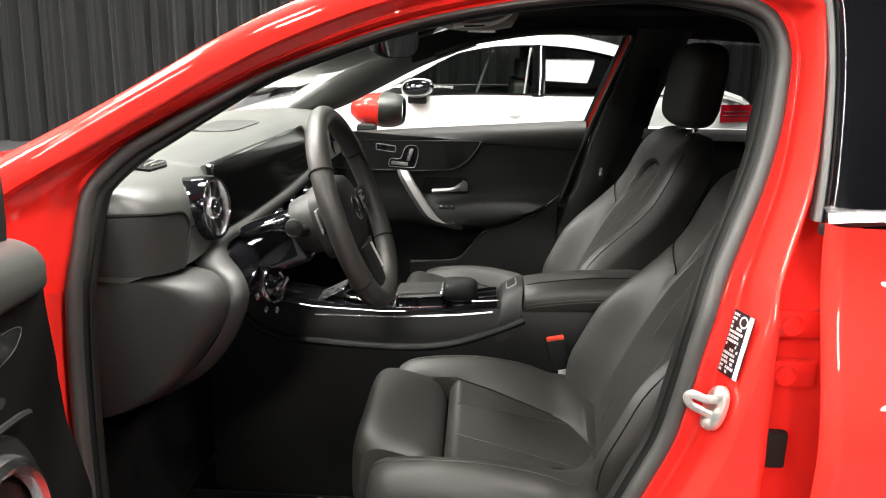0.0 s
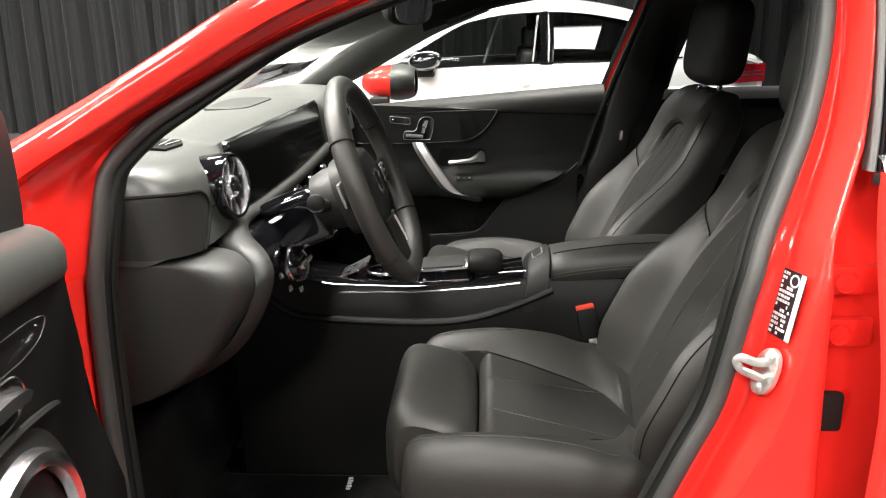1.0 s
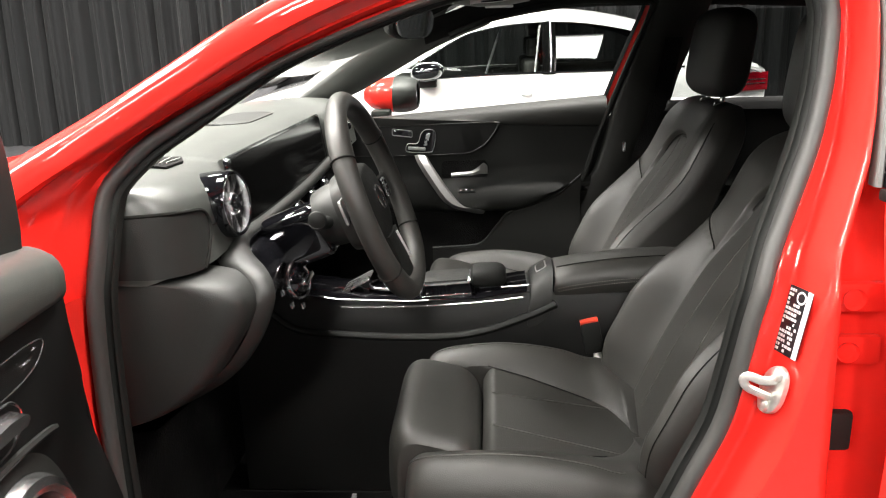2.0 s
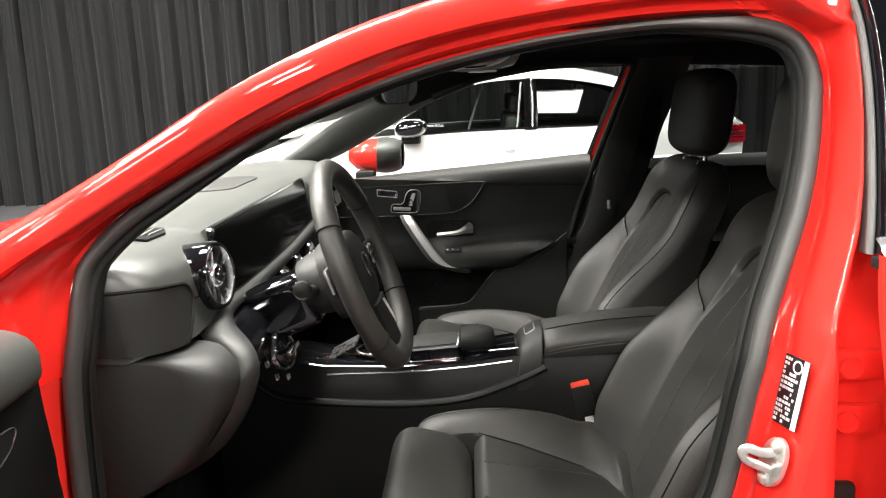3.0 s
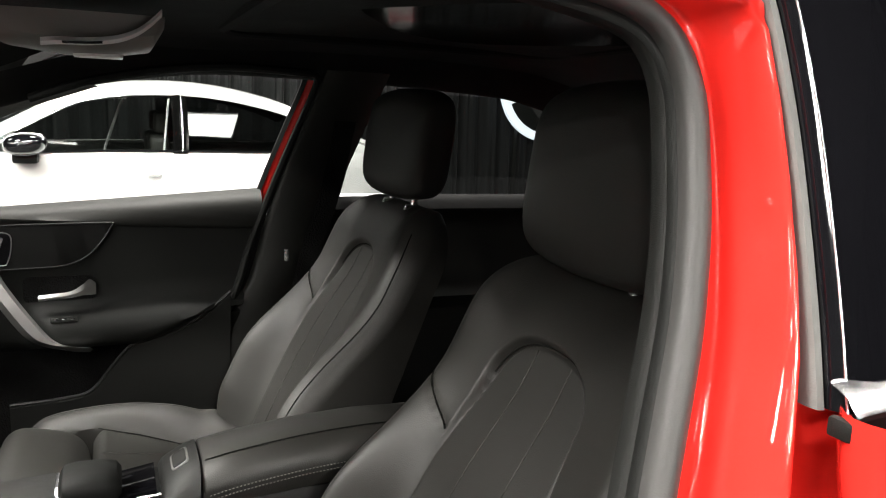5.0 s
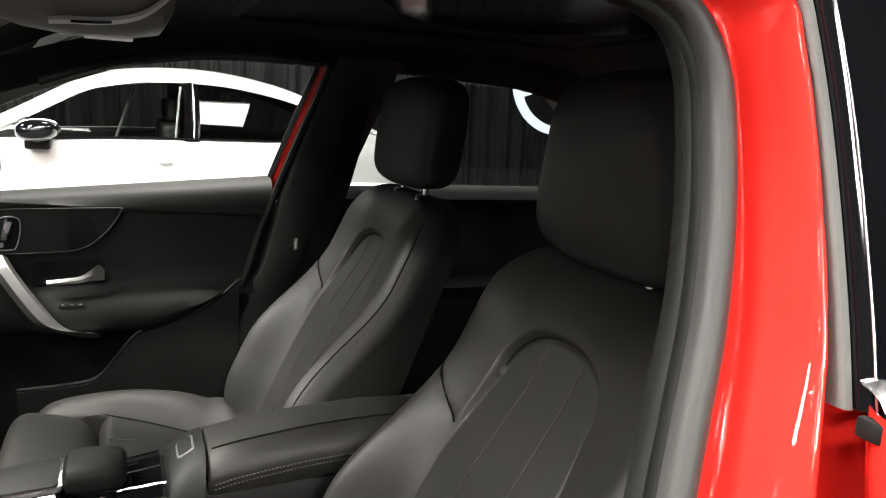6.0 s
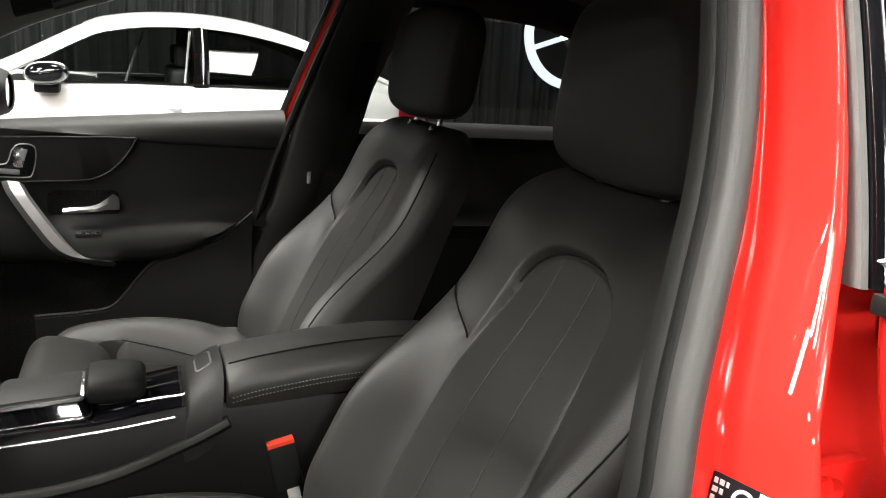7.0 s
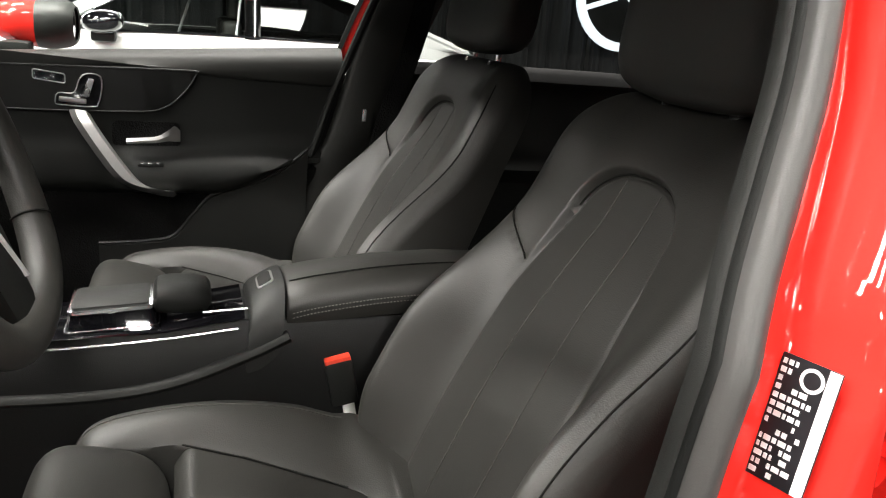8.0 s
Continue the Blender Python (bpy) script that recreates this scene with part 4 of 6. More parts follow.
bmesh.ops.remove_doubles(bmr, verts=bmr.verts, dist=1e-6)
part("rim", bmr, LEATHER, sw, "leather-wrapped rim")
for a in (58, -58, 122, -122):
    q = radians(a)
    part("rim_seam", tube([WM @ Vector(((R0 + 0.0205 * math.cos(b)) * math.cos(q), (R0 + 0.0205 * math.cos(b)) * math.sin(q), 0.019 * math.sin(b))) for b in np.linspace(0, 2 * math.pi, 20, endpoint=False)], 0.0014, 5, closed=True), SEAM, sw)
part("hub", turned(loft([[(0.072 * sc * (1.0 if math.cos(a) < 0 else 0.92) * math.copysign(abs(math.cos(a)) ** 0.7, math.cos(a)), 0.080 * sc * math.copysign(abs(math.sin(a)) ** 0.7, math.sin(a)), h) for a in np.linspace(0, 2 * math.pi, 36, endpoint=False)] for sc, h in ((0.92, -0.05), (1.0, -0.03), (1.0, -0.012), (0.94, 0.0), (0.80, 0.006), (0.4, 0.010), (0.02, 0.011))], ring=True), WM @ Matrix.Translation((0.005, 0, -0.010))), PLASTIC, sw, "soft black airbag cover")
for sd in (-1, 1):
    sp = part("spoke", turned(rbox((-0.022, 0.065 if sd > 0 else -0.155, -0.022), (0.022, 0.155 if sd > 0 else -0.065, -0.004), 0.008), WM), GLOSS, sw, "gloss black spoke with buttons")
    part("silver_inlay", turned(rbox((-0.018, sd * 0.098 - 0.012, -0.006), (0.016, sd * 0.098 + 0.012, -0.001), 0.004), WM), SILVER, sp)
    for k in range(3):
        part("button", turned(rbox((-0.014 + 0.011 * k, sd * 0.098 - 0.007, -0.002), (-0.006 + 0.011 * k, sd * 0.098 + 0.007, 0.0015), 0.0015), WM), GLOSS, sp)
lower = part("lower_spoke", turned(loft([[(0.06, -0.045, -0.002), (0.06, -0.025, 0.002), (0.06, 0.025, 0.002), (0.06, 0.045, -0.002), (0.06, 0.04, -0.025), (0.06, -0.04, -0.025)], [(0.155, -0.036, 0.000), (0.155, -0.02, 0.003), (0.155, 0.02, 0.003), (0.155, 0.036, 0.000), (0.155, 0.03, -0.02), (0.155, -0.03, -0.02)]], ring=True, caps=True), WM), TRIM, sw)
# the strip's lamp reflection is painted as a pale base colour
for y0, y1 in ((0.004, 0.030),):
    part("silver_strip", turned(loft([[(0.063 + 0.054 * k, y0 + (y1 - y0) * k - 0.0030, 0.001), (0.063 + 0.054 * k, y0 + (y1 - y0) * k - 0.003, 0.0045), (0.063 + 0.054 * k, y0 + (y1 - y0) * k, 0.0058), (0.063 + 0.054 * k, y0 + (y1 - y0) * k + 0.003, 0.0045), (0.063 + 0.054 * k, y0 + (y1 - y0) * k + 0.0030, 0.001)] for k in (0, 0.1, 0.5, 0.9, 1)], ring=True, caps=True), WM), METALSHINE, lower, "silver strip with its lamp reflection painted as pale colour")
part("emblem_ring", turned(lathe([(0.018, 0.0), (0.020, 0.002), (0.022, 0.0), (0.020, -0.003)], 28), WM @ Matrix.Translation((-0.002, 0, 0.002))), CHROME, sw, "chrome ring emblem")
col = part("column_shroud", turned(loft([[(0.055 * sc * math.cos(a), 0.060 * sc * math.sin(a), h) for a in np.linspace(0, 2 * math.pi, 28, endpoint=False)] for sc, h in ((0.80, -0.028), (0.92, -0.034), (0.97, -0.055), (0.95, -0.085), (0.85, -0.105))], ring=True, caps=True), WM), PLASTIC, sw, "grey plastic column shroud")
part("column_body", turned(rbox((-0.035, -0.040, -0.24), (0.06, 0.040, -0.095), 0.02, 3), WM), GLOSS, sw, "black column cover")
for sd, ln in ((-1, 0.125), (1, 0.14)):
    stalk = part("column_stalk", turned(tube([(0.0, sd * 0.05, -0.085), (-0.012, sd * 0.10, -0.083), (-0.020, sd * ln, -0.078)], [0.011] * 6 + [0.012] * 6 + [0.014] * 3, 12, 15), WM), PLASTIC, sw, "grey column stalk")
    part("stalk_tip", turned(lathe([(0.0, 0.006), (0.009, 0.005), (0.0135, 0.002), (0.0145, -0.004)], 18), WM @ Matrix.Translation((-0.0205, sd * (ln + 0.001), -0.078)) @ pose(0, 0, 0, -90 * sd)), TRIM, stalk)
    part("shift_paddle", turned(rbox((-0.035, sd * 0.105 - 0.018, -0.040), (0.005, sd * 0.105 + 0.018, -0.034), 0.004), WM), SILVER, sw)

# ---- centre console ----
con = thing("centre_console", "black centre console with touchpad, cup holder and padded armrest", "car console")
CY0, CY1 = 0.765, 0.905
sec_c = []
for x, zt in ((0.02, 0.70), (0.14, 0.675), (0.25, 0.655), (0.40, 0.650), (0.55, 0.655), (0.66, 0.668), (0.70, 0.668), (0.95, 0.665), (1.25, 0.65)):
    sec_c.append([(x, CY0 - 0.012, 0.20), (x, CY0 - 0.010, zt - 0.085), (x, CY0, zt - 0.012), (x, CY0 + 0.008, zt), (x, CY1 - 0.008, zt), (x, CY1, zt - 0.012), (x, CY1 + 0.010, zt - 0.085), (x, CY1 + 0.012, 0.20)])
part("console_body", loft(sec_c, ring=True, caps=True), CONSOLE, con, "dark console side")
for sd, yy in ((-1, CY0 - 0.008), (1, CY1 + 0.008)):
    part("side_moulding", tube([(0.10, yy, 0.635), (0.16, yy, 0.592), (0.28, yy, 0.578), (0.45, yy, 0.573), (0.56, yy, 0.586), (0.66, yy, 0.622), (0.715, yy, 0.648)], 0.011, 10, 60, flat=0.8), TRIM, con, "satin lower moulding")
    part("chrome_line", tube([(0.26, yy, 0.641), (0.34, yy, 0.6415), (0.43, yy, 0.643), (0.56, yy, 0.652), (0.645, yy, 0.662)], 0.0020, 6, 40), CHROME, con, "thin chrome strip")
part("gloss_deck", loft([[(x, CY0 + 0.001, z + 0.001), (x, CY0 + 0.012, z + 0.006), (x, CY1 - 0.012, z + 0.006), (x, CY1 - 0.001, z + 0.001)] for x, z in ((0.14, 0.672), (0.25, 0.655), (0.40, 0.650), (0.55, 0.655), (0.655, 0.672))]), GLOSS, con, "piano black console deck")
tp = part("touchpad", turned(plate(rrect(-0.048, -0.040, 0.048, 0.040, 0.006), lambda a, b, d: (a, b, -d), 0.006, 0.002), pose(0.483, 0.828, 0.6895, 0, -4)), PLASTIC, con, "grey touchpad with chrome edge")
part("touchpad_frame", turned(plate(rrect(-0.052, -0.045, 0.054, 0.045, 0.008), lambda a, b, d: (a, b, -d), 0.005, 0.0015), pose(0.483, 0.828, 0.6865, 0, -4)), CHROME, tp)
part("touchpad_base", turned(plate(rrect(-0.050, -0.043, 0.052, 0.043, 0.008), lambda a, b, d: (a * (1 + 6 * d), b * (1 + 10 * d), -d), 0.026, 0.003), pose(0.483, 0.828, 0.682, 0, -4)), GLOSS, tp, "gloss black touchpad plinth")
part("plinth_line", turned(tube([(a, b, -0.021) for a, b in rrect(-0.058, -0.053, 0.060, 0.053, 0.010)], 0.0012, 5, closed=True), pose(0.483, 0.828, 0.682, 0, -4)), CHROME, tp)
part("wrist_rest", loft([[(x, 0.828 + 0.042 * math.copysign(abs(math.cos(a)) ** 0.6, math.cos(a)) * w, 0.690 + 0.022 * h * math.copysign(abs(math.sin(a)) ** 0.7, math.sin(a))) for a in np.linspace(0, 2 * math.pi, 24, endpoint=False)] for x, w, h in ((0.536, 0.80, 0.5), (0.541, 0.95, 0.85), (0.556, 1.0, 1.0), (0.590, 0.98, 1.0), (0.606, 0.90, 0.8), (0.612, 0.75, 0.4))], ring=True, caps=True), TRIM, con, "padded hand rest")
part("rest_foot", rbox((0.552, 0.795, 0.655), (0.60, 0.862, 0.685), 0.006), GLOSS, con)
part("cup_holder", turned(lathe([(0.036, 0.0), (0.036, -0.05), (0.0, -0.05)], 28), Matrix.Translation((0.350, 0.835, 0.668))), GLOSS, con, "cup holder")
part("cup_rim", turned(lathe([(0.035, 0.0), (0.037, 0.003), (0.040, 0.002), (0.041, -0.002)], 28), Matrix.Translation((0.350, 0.835, 0.667))), CHROME, con)
part("tray_lid", turned(rbox((-0.05, -0.035, 0), (0.03, 0.035, 0.006), 0.003), pose(0.29, 0.835, 0.672, 0, -28)), SILVER, con)
part("cup_divider", tube([(0.60, 0.79, 0.674), (0.66, 0.79, 0.678)], 0.002, 6, 4), CHROME, con)
# armrest
ar = []
for x, h0, h1 in ((0.712, 0.664, 0.708), (0.716, 0.661, 0.714), (0.76, 0.663, 0.722), (0.85, 0.669, 0.733), (0.95, 0.675, 0.738), (1.02, 0.679, 0.735), (1.03, 0.681, 0.727)):
    ar.append([(x, y, z) for y, z in ((CY0 + 0.004, h0), (CY0 - 0.001, h0 + 0.02), (CY0 + 0.002, h1 - 0.024), (CY0 + 0.014, h1 - 0.007), (CY0 + 0.035, h1), (YC, h1 + 0.003), (CY1 - 0.035, h1), (CY1 - 0.014, h1 - 0.007), (CY1 - 0.002, h1 - 0.024), (CY1 + 0.001, h0 + 0.02), (CY1 - 0.004, h0))])
part("armrest", loft(ar, ring=True, caps=True), LEATHER, con, "stitched black leather armrest lid", angle=60)
for dz in (-0.010, -0.017):
    line = curve_pts([(x, CY0 - 0.0008, h - 0.026 + dz) for x, h in ((0.720, 0.714), (0.76, 0.722), (0.85, 0.733), (0.95, 0.738), (1.02, 0.735))], 121)
    part("stitch_row", merged(*[tube([line[k], line[k + 1]], 0.00085, 5, 2) for k in range(0, 120, 2)]), PALETHREAD, con, "row of pale grey stitches")
part("armrest_seam", tube([(x, CY0 + 0.034, h + 0.0005) for x, h in ((0.718, 0.714), (0.76, 0.722), (0.85, 0.733), (0.95, 0.738), (1.02, 0.735))], 0.0012, 5, 40), SEAM, con)
nose = []
for x, h0, h1 in ((0.664, 0.600, 0.684), (0.668, 0.596, 0.692), (0.683, 0.60, 0.702), (0.698, 0.612, 0.711), (0.709, 0.625, 0.714)):
    nose.append([(x - 0.25 * (0.70 - z) * (x < 0.72) * 0.35, y, z) for y, z in ((CY0 - 0.012, h0), (CY0 - 0.013, h0 + 0.04), (CY0 - 0.006, h1 - 0.030), (CY0 + 0.008, h1 - 0.010), (CY0 + 0.03, h1), (YC, h1 + 0.002), (CY1 - 0.03, h1), (CY1 - 0.008, h1 - 0.010), (CY1 + 0.006, h1 - 0.030), (CY1 + 0.013, h0 + 0.04), (CY1 + 0.012, h0))])
part("armrest_bezel", loft(nose, ring=True, caps=True), PLASTIC, con, "satin grey armrest front")
part("release_button", turned(plate(rrect(-0.013, -0.024, 0.013, 0.024, 0.006), lambda a, b, d: (a, b, -d), 0.003, 0.001), pose(0.686, 0.834, 0.7065, 0, -32)), SATIN, con, "silver-rimmed release button")
part("button_face", turned(plate(rrect(-0.010, -0.021, 0.010, 0.021, 0.005), lambda a, b, d: (a, b, -d), 0.003, 0.001), pose(0.6855, 0.834, 0.7075, 0, -32)), PLASTIC, con)

# ---- belt buckles ----
for yy in (0.757, 0.925):
    bk = thing("belt_buckle", "black seat belt buckle with red release button", "seat belt", "belt buckles", at=(0.795, yy, 0.555))
    part("buckle_body", turned(rbox((-0.020, -0.013, -0.016), (0.020, 0.013, 0.055), 0.006), pose(0, 0, 0, 0, -12)), TRIM, bk)
    part("release_button", turned(rbox((-0.019, -0.011, 0.048), (0.019, 0.011, 0.060), 0.003), pose(0, 0, 0, 0, -12)), ORANGE, bk, "red release button")
    part("stalk", turned(rbox((-0.009, -0.003, -0.20), (0.009, 0.003, -0.015), 0.002), pose(0.004, -0.004, 0, 0, -12)), LENSLIGHT, bk, "pale strap")

# ---- roof console and inside mirror ----
oc = thing("roof_console", "grey overhead console with reading light under the headliner", "car console")
cs = []
for x, w, z in ((0.47, 0.06, 1.262), (0.50, 0.085, 1.250), (0.56, 0.098, 1.243), (0.62, 0.105, 1.245), (0.66, 0.105, 1.252), (0.672, 0.10, 1.272)):
    cs.append([(x, YC - w, 1.285), (x, YC - w * 0.96, z + 0.012), (x, YC - w * 0.8, z + 0.002), (x, YC, z), (x, YC + w * 0.8, z + 0.002), (x, YC + w * 0.96, z + 0.012), (x, YC + w, 1.285)])
part("console_shell", turned(loft(cs, ring=True, caps=True), Matrix.Translation((0, 0, 0.004))), SHELLGREY, oc, "grey plastic shell")
part("reading_light", plate(rrect(-0.028, -0.03, 0.028, 0.03, 0.006), lambda a, b, d: (0.60 + a, YC + 0.02 + b, 1.2455 + d), 0.004, 0.001), LENSLIGHT, oc, "pale reading light lens")
# chrome strip whose bright reflection comes from its pale colour
part("chrome_trim", loft([[(x, 0.722, z - 0.0035), (x, 0.716, z - 0.004), (x, 0.713, z), (x, 0.716, z + 0.0045), (x, 0.724, z + 0.005)] for x, z in curve_pts([(0.545, 1.2525), (0.562, 1.2545), (0.590, 1.2555), (0.620, 1.260), (0.640, 1.268), (0.655, 1.279), (0.668, 1.292)], 30)], ring=True, caps=True), METALSHINE, oc, "curved silver trim strip with its bright reflection painted in")
part("trim_slot", loft([[(x, 0.7145, z - 0.002), (x, 0.7122, z), (x, 0.7145, z + 0.002)] for x, z in curve_pts([(0.566, 1.2540), (0.590, 1.2548), (0.606, 1.2563)], 12)], ring=True, caps=True), GLOSS, oc, "dark slot in the trim")
rm = thing("inside_mirror", "black inside rear-view mirror on the windscreen", "mirror")
part("mirror_shell", turned(loft([[(d, 0.118 * sc * math.copysign(abs(math.cos(a)) ** 0.6, math.cos(a)), 0.034 * sc * math.copysign(abs(math.sin(a)) ** 0.7, math.sin(a))) for a in np.linspace(0, 2 * math.pi, 32, endpoint=False)] for sc, d in ((0.4, -0.035), (0.85, -0.022), (1.0, -0.004), (1.0, 0.004), (0.96, 0.008))], ring=True, caps=True), pose(0.425, YC, 1.222, 0, 6, -14)), TRIM, rm)
part("mirror_glass", turned(plate([(0.112 * math.copysign(abs(math.cos(a)) ** 0.6, math.cos(a)), 0.030 * math.copysign(abs(math.sin(a)) ** 0.7, math.sin(a))) for a in np.linspace(0, 2 * math.pi, 32, endpoint=False)], lambda a, b, d: (0.0095 - d, a, b), 0.003), pose(0.425, YC, 1.222, 0, 6, -14)), MIRROR, rm, "mirror glass")
part("mirror_foot", tube([(0.41, YC, 1.225), (0.38, YC, 1.25), (0.34, YC, 1.262)], 0.014, 10, 10), TRIM, rm)

# floor mat in the driver's footwell, with a pale stitched badge
fm = thing("floor_mat", "black velour floor mat with a small pale stitched badge", "car mat")
part("mat", plate(rrect(-0.12, 0.27, 0.42, 0.745, 0.05), lambda a, b, d: (a, b, 0.200 - d), 0.009, 0.003), CARPET, fm)
part("mat_binding", tube([(a, b, 0.199) for a, b in rrect(-0.12, 0.27, 0.42, 0.745, 0.05)], 0.003, 6, closed=True), TRIM, fm)
for k in range(5):
    part("badge_bar", rbox((0.262, 0.690 + 0.010 * k, 0.199), (0.272 + 0.002 * (k % 2), 0.697 + 0.010 * k, 0.2012), 0.0005), LABEL_WHITE, fm)


# ---- doors ----
def yy_in(z, y0=1.545):
    """Inner face of the far door."""
    return y0 + 0.02 * sstep(0.9, 0.6, z)


rd = thing("passenger_door", "closed far front door with black trim panel and red window frame", "car door")
# belt: slopes up to the rear
def belt_z(x):
    return 0.950 + 0.076 * (x - 0.28)


part("door_skin", loft([[(x, 2 * YC + 0.045 - 0.05 * k, z) for x in np.linspace(0.02, 1.02, 8)] for k, z in ((0.5, 0.2), (0, 0.45), (0, 0.7), (0.6, 0.86), (1.0, 0.93))]), RED, rd, "red outer door skin")
secs = []
for x in np.linspace(0.06, 0.925, 40):
    b = belt_z(x)
    lo = 0.948 - 0.052 * (x - 0.26) + 0.03 * max(0, x - 0.6) ** 1.5      # foot of the pad: it deepens to the rear
    secs.append([(x, 1.625, b + 0.002), (x, 1.605, b + 0.006), (x, 1.580, b + 0.004), (x, 1.563, b - 0.002), (x, 1.552, b - 0.012), (x, 1.546, b - 0.024), (x, 1.543, (b + lo) / 2 - 0.010), (x, 1.542, lo + 0.006), (x, 1.545, lo), (x, 1.552, lo - 0.002)])
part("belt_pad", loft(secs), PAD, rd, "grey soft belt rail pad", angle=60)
part("inner_panel", rbox((0.06, 1.572, 0.30), (0.985, 1.580, 0.945), 0.003), CARPET, rd, "black panel inside the door")
secs = []
for x in np.linspace(0.06, 0.925, 60):
    b = 0.946 - 0.052 * (x - 0.26) + 0.03 * max(0, x - 0.6) ** 1.5
    k = sstep(0.40, 0.50, x) * (1 - 0.55 * sstep(0.76, 0.90, x))     # the armrest swell
    zl = 0.752 + 0.035 * max(0, x - 0.5)                             # its upper edge
    zu = 0.668 + 0.75 * max(0, x - 0.66) ** 1.45                     # its underside
    zu = min(zu, zl - 0.03)
    secs.append([(x - max(0, x - 0.60) * 0.38 * max(0, (b - z) / 0.45), y, z) for y, z in ((1.548, b), (1.551, b - 0.04), (1.554, zl + 0.05), (1.553, zl + 0.018), (1.549 - 0.006 * k, zl + 0.006), (1.548 - 0.020 * k, zl - 0.006), (1.546 - 0.036 * k, zl - 0.020), (1.545 - 0.044 * k, (zl + zu) / 2 - 0.006), (1.546 - 0.044 * k, zu + 0.020), (1.550 - 0.036 * k, zu + 0.006), (1.556 - 0.014 * k, zu), (1.575 - 0.04 * sstep(0.62, 0.76, x), zu - 0.010), (1.580 - 0.03 * sstep(0.62, 0.76, x), zu - 0.08), (1.580, 0.50), (1.58, 0.32))])
part("door_panel", loft(secs), TRIM, rd, "black door trim panel")
# upper inlay with rounded rear corner
part("inlay", plate(curve_pts([(0.10, 0.925), (0.35, 0.930), (0.585, 0.935), (0.605, 0.930), (0.575, 0.885), (0.535, 0.855), (0.48, 0.846), (0.30, 0.842), (0.10, 0.845), (0.10, 0.925)], 60)[:-1], lambda a, b, d: (a, 1.5415 + d + 0.1 * max(0, 0.9 - b) * 0.05, b), 0.012, 0.003), CONSOLE, rd, "black inlay panel")
part("inlay_edge", tube([(0.10, 1.540, 0.927), (0.35, 1.540, 0.932), (0.585, 1.540, 0.937), (0.606, 1.540, 0.931), (0.576, 1.5405, 0.884), (0.535, 1.5405, 0.853), (0.48, 1.5405, 0.844), (0.30, 1.5405, 0.840), (0.10, 1.5405, 0.843)], 0.0017, 5, 90), PLASTIC, rd)
# pull handle: slanting silver bar that turns into the armrest
pull = part("pull_handle", loft([[(x - w, y, z + 0.006), (x - w * 0.4, y - 0.012, z + 0.01), (x + w * 0.6, y - 0.012, z + 0.008), (x + w, y, z), (x + w * 0.5, y + 0.02, z - 0.012), (x - w * 0.6, y + 0.02, z - 0.006)] for x, y, z, w in curve_pts([(0.372, 1.535, 0.836, 0.020), (0.385, 1.512, 0.815, 0.022), (0.415, 1.495, 0.770, 0.023), (0.455, 1.482, 0.715, 0.024), (0.480, 1.478, 0.694, 0.024), (0.515, 1.476, 0.683, 0.021), (0.550, 1.480, 0.678, 0.014)], 36)], ring=True, caps=True), SATIN, rd, "slanted satin silver pull handle")
# door opener
dish = part("handle_dish", plate(rrect(-0.078, -0.028, 0.062, 0.030, 0.014), lambda a, b, d: (0.510 + a, 1.5515 + d, 0.792 + b), 0.008, 0.003), CARPET, rd, "dark recess behind the opener")
part("opener", loft([[(x, 1.535 - dd - 0.004, z - w), (x, 1.535 - dd - 0.008, z), (x, 1.535 - dd - 0.003, z + w), (x, 1.535 - dd + 0.004, z)] for x, z, w, dd in curve_pts([(0.463, 0.783, 0.006, 0.014), (0.490, 0.786, 0.006, 0.016), (0.525, 0.789, 0.007, 0.014), (0.548, 0.797, 0.012, 0.008), (0.560, 0.800, 0.017, 0.0), (0.572, 0.795, 0.012, -0.006)], 30)], ring=True, caps=True), SATIN, rd, "chrome door opener lever")
# seat memory switches
mem = part("memory_buttons", tube([(0.317 + a, 1.5395, 0.909 + b - 0.12 * a) for a, b in rrect(-0.030, -0.0095, 0.030, 0.0095, 0.004)], 0.0013, 6, closed=True), SATIN, rd, "chrome-edged memory buttons")
part("button_face", plate(rrect(-0.028, -0.0075, 0.028, 0.0075, 0.003), lambda a, b, d: (0.317 + a, 1.5385 + d, 0.909 + b - 0.12 * a), 0.004, 0.001), GLOSS, mem)
sea = part("seat_switch", tube([(0.366 + a, 1.5395, 0.866 + b) for a, b in curve_pts([(-0.040, -0.008), (-0.034, 0.010), (-0.004, 0.012), (0.008, 0.040), (0.022, 0.052), (0.048, 0.048), (0.050, 0.020), (0.042, -0.010), (0.030, -0.016), (-0.034, -0.014), (-0.040, -0.008)], 40)[:-1]], 0.0013, 6, closed=True), SATIN, rd, "chrome seat-shaped adjuster switch")
part("switch_plate", plate(curve_pts([(-0.038, -0.008), (-0.032, 0.009), (-0.004, 0.011), (0.008, 0.039), (0.022, 0.050), (0.046, 0.046), (0.048, 0.020), (0.040, -0.010), (0.030, -0.015), (-0.032, -0.013), (-0.038, -0.008)], 40)[:-1], lambda a, b, d: (0.366 + a, 1.5400 + d, 0.866 + b), 0.004), GLOSS, sea)
part("seat_key", turned(rbox((-0.030, -0.004, -0.005), (0.022, 0.004, 0.005), 0.002), pose(0.364, 1.5370, 0.862, 0, 4)), SILVER, sea)
part("back_key", turned(rbox((-0.006, -0.004, -0.020), (0.006, 0.004, 0.020), 0.002), pose(0.391, 1.5370, 0.890, 0, 18)), SILVER, sea)
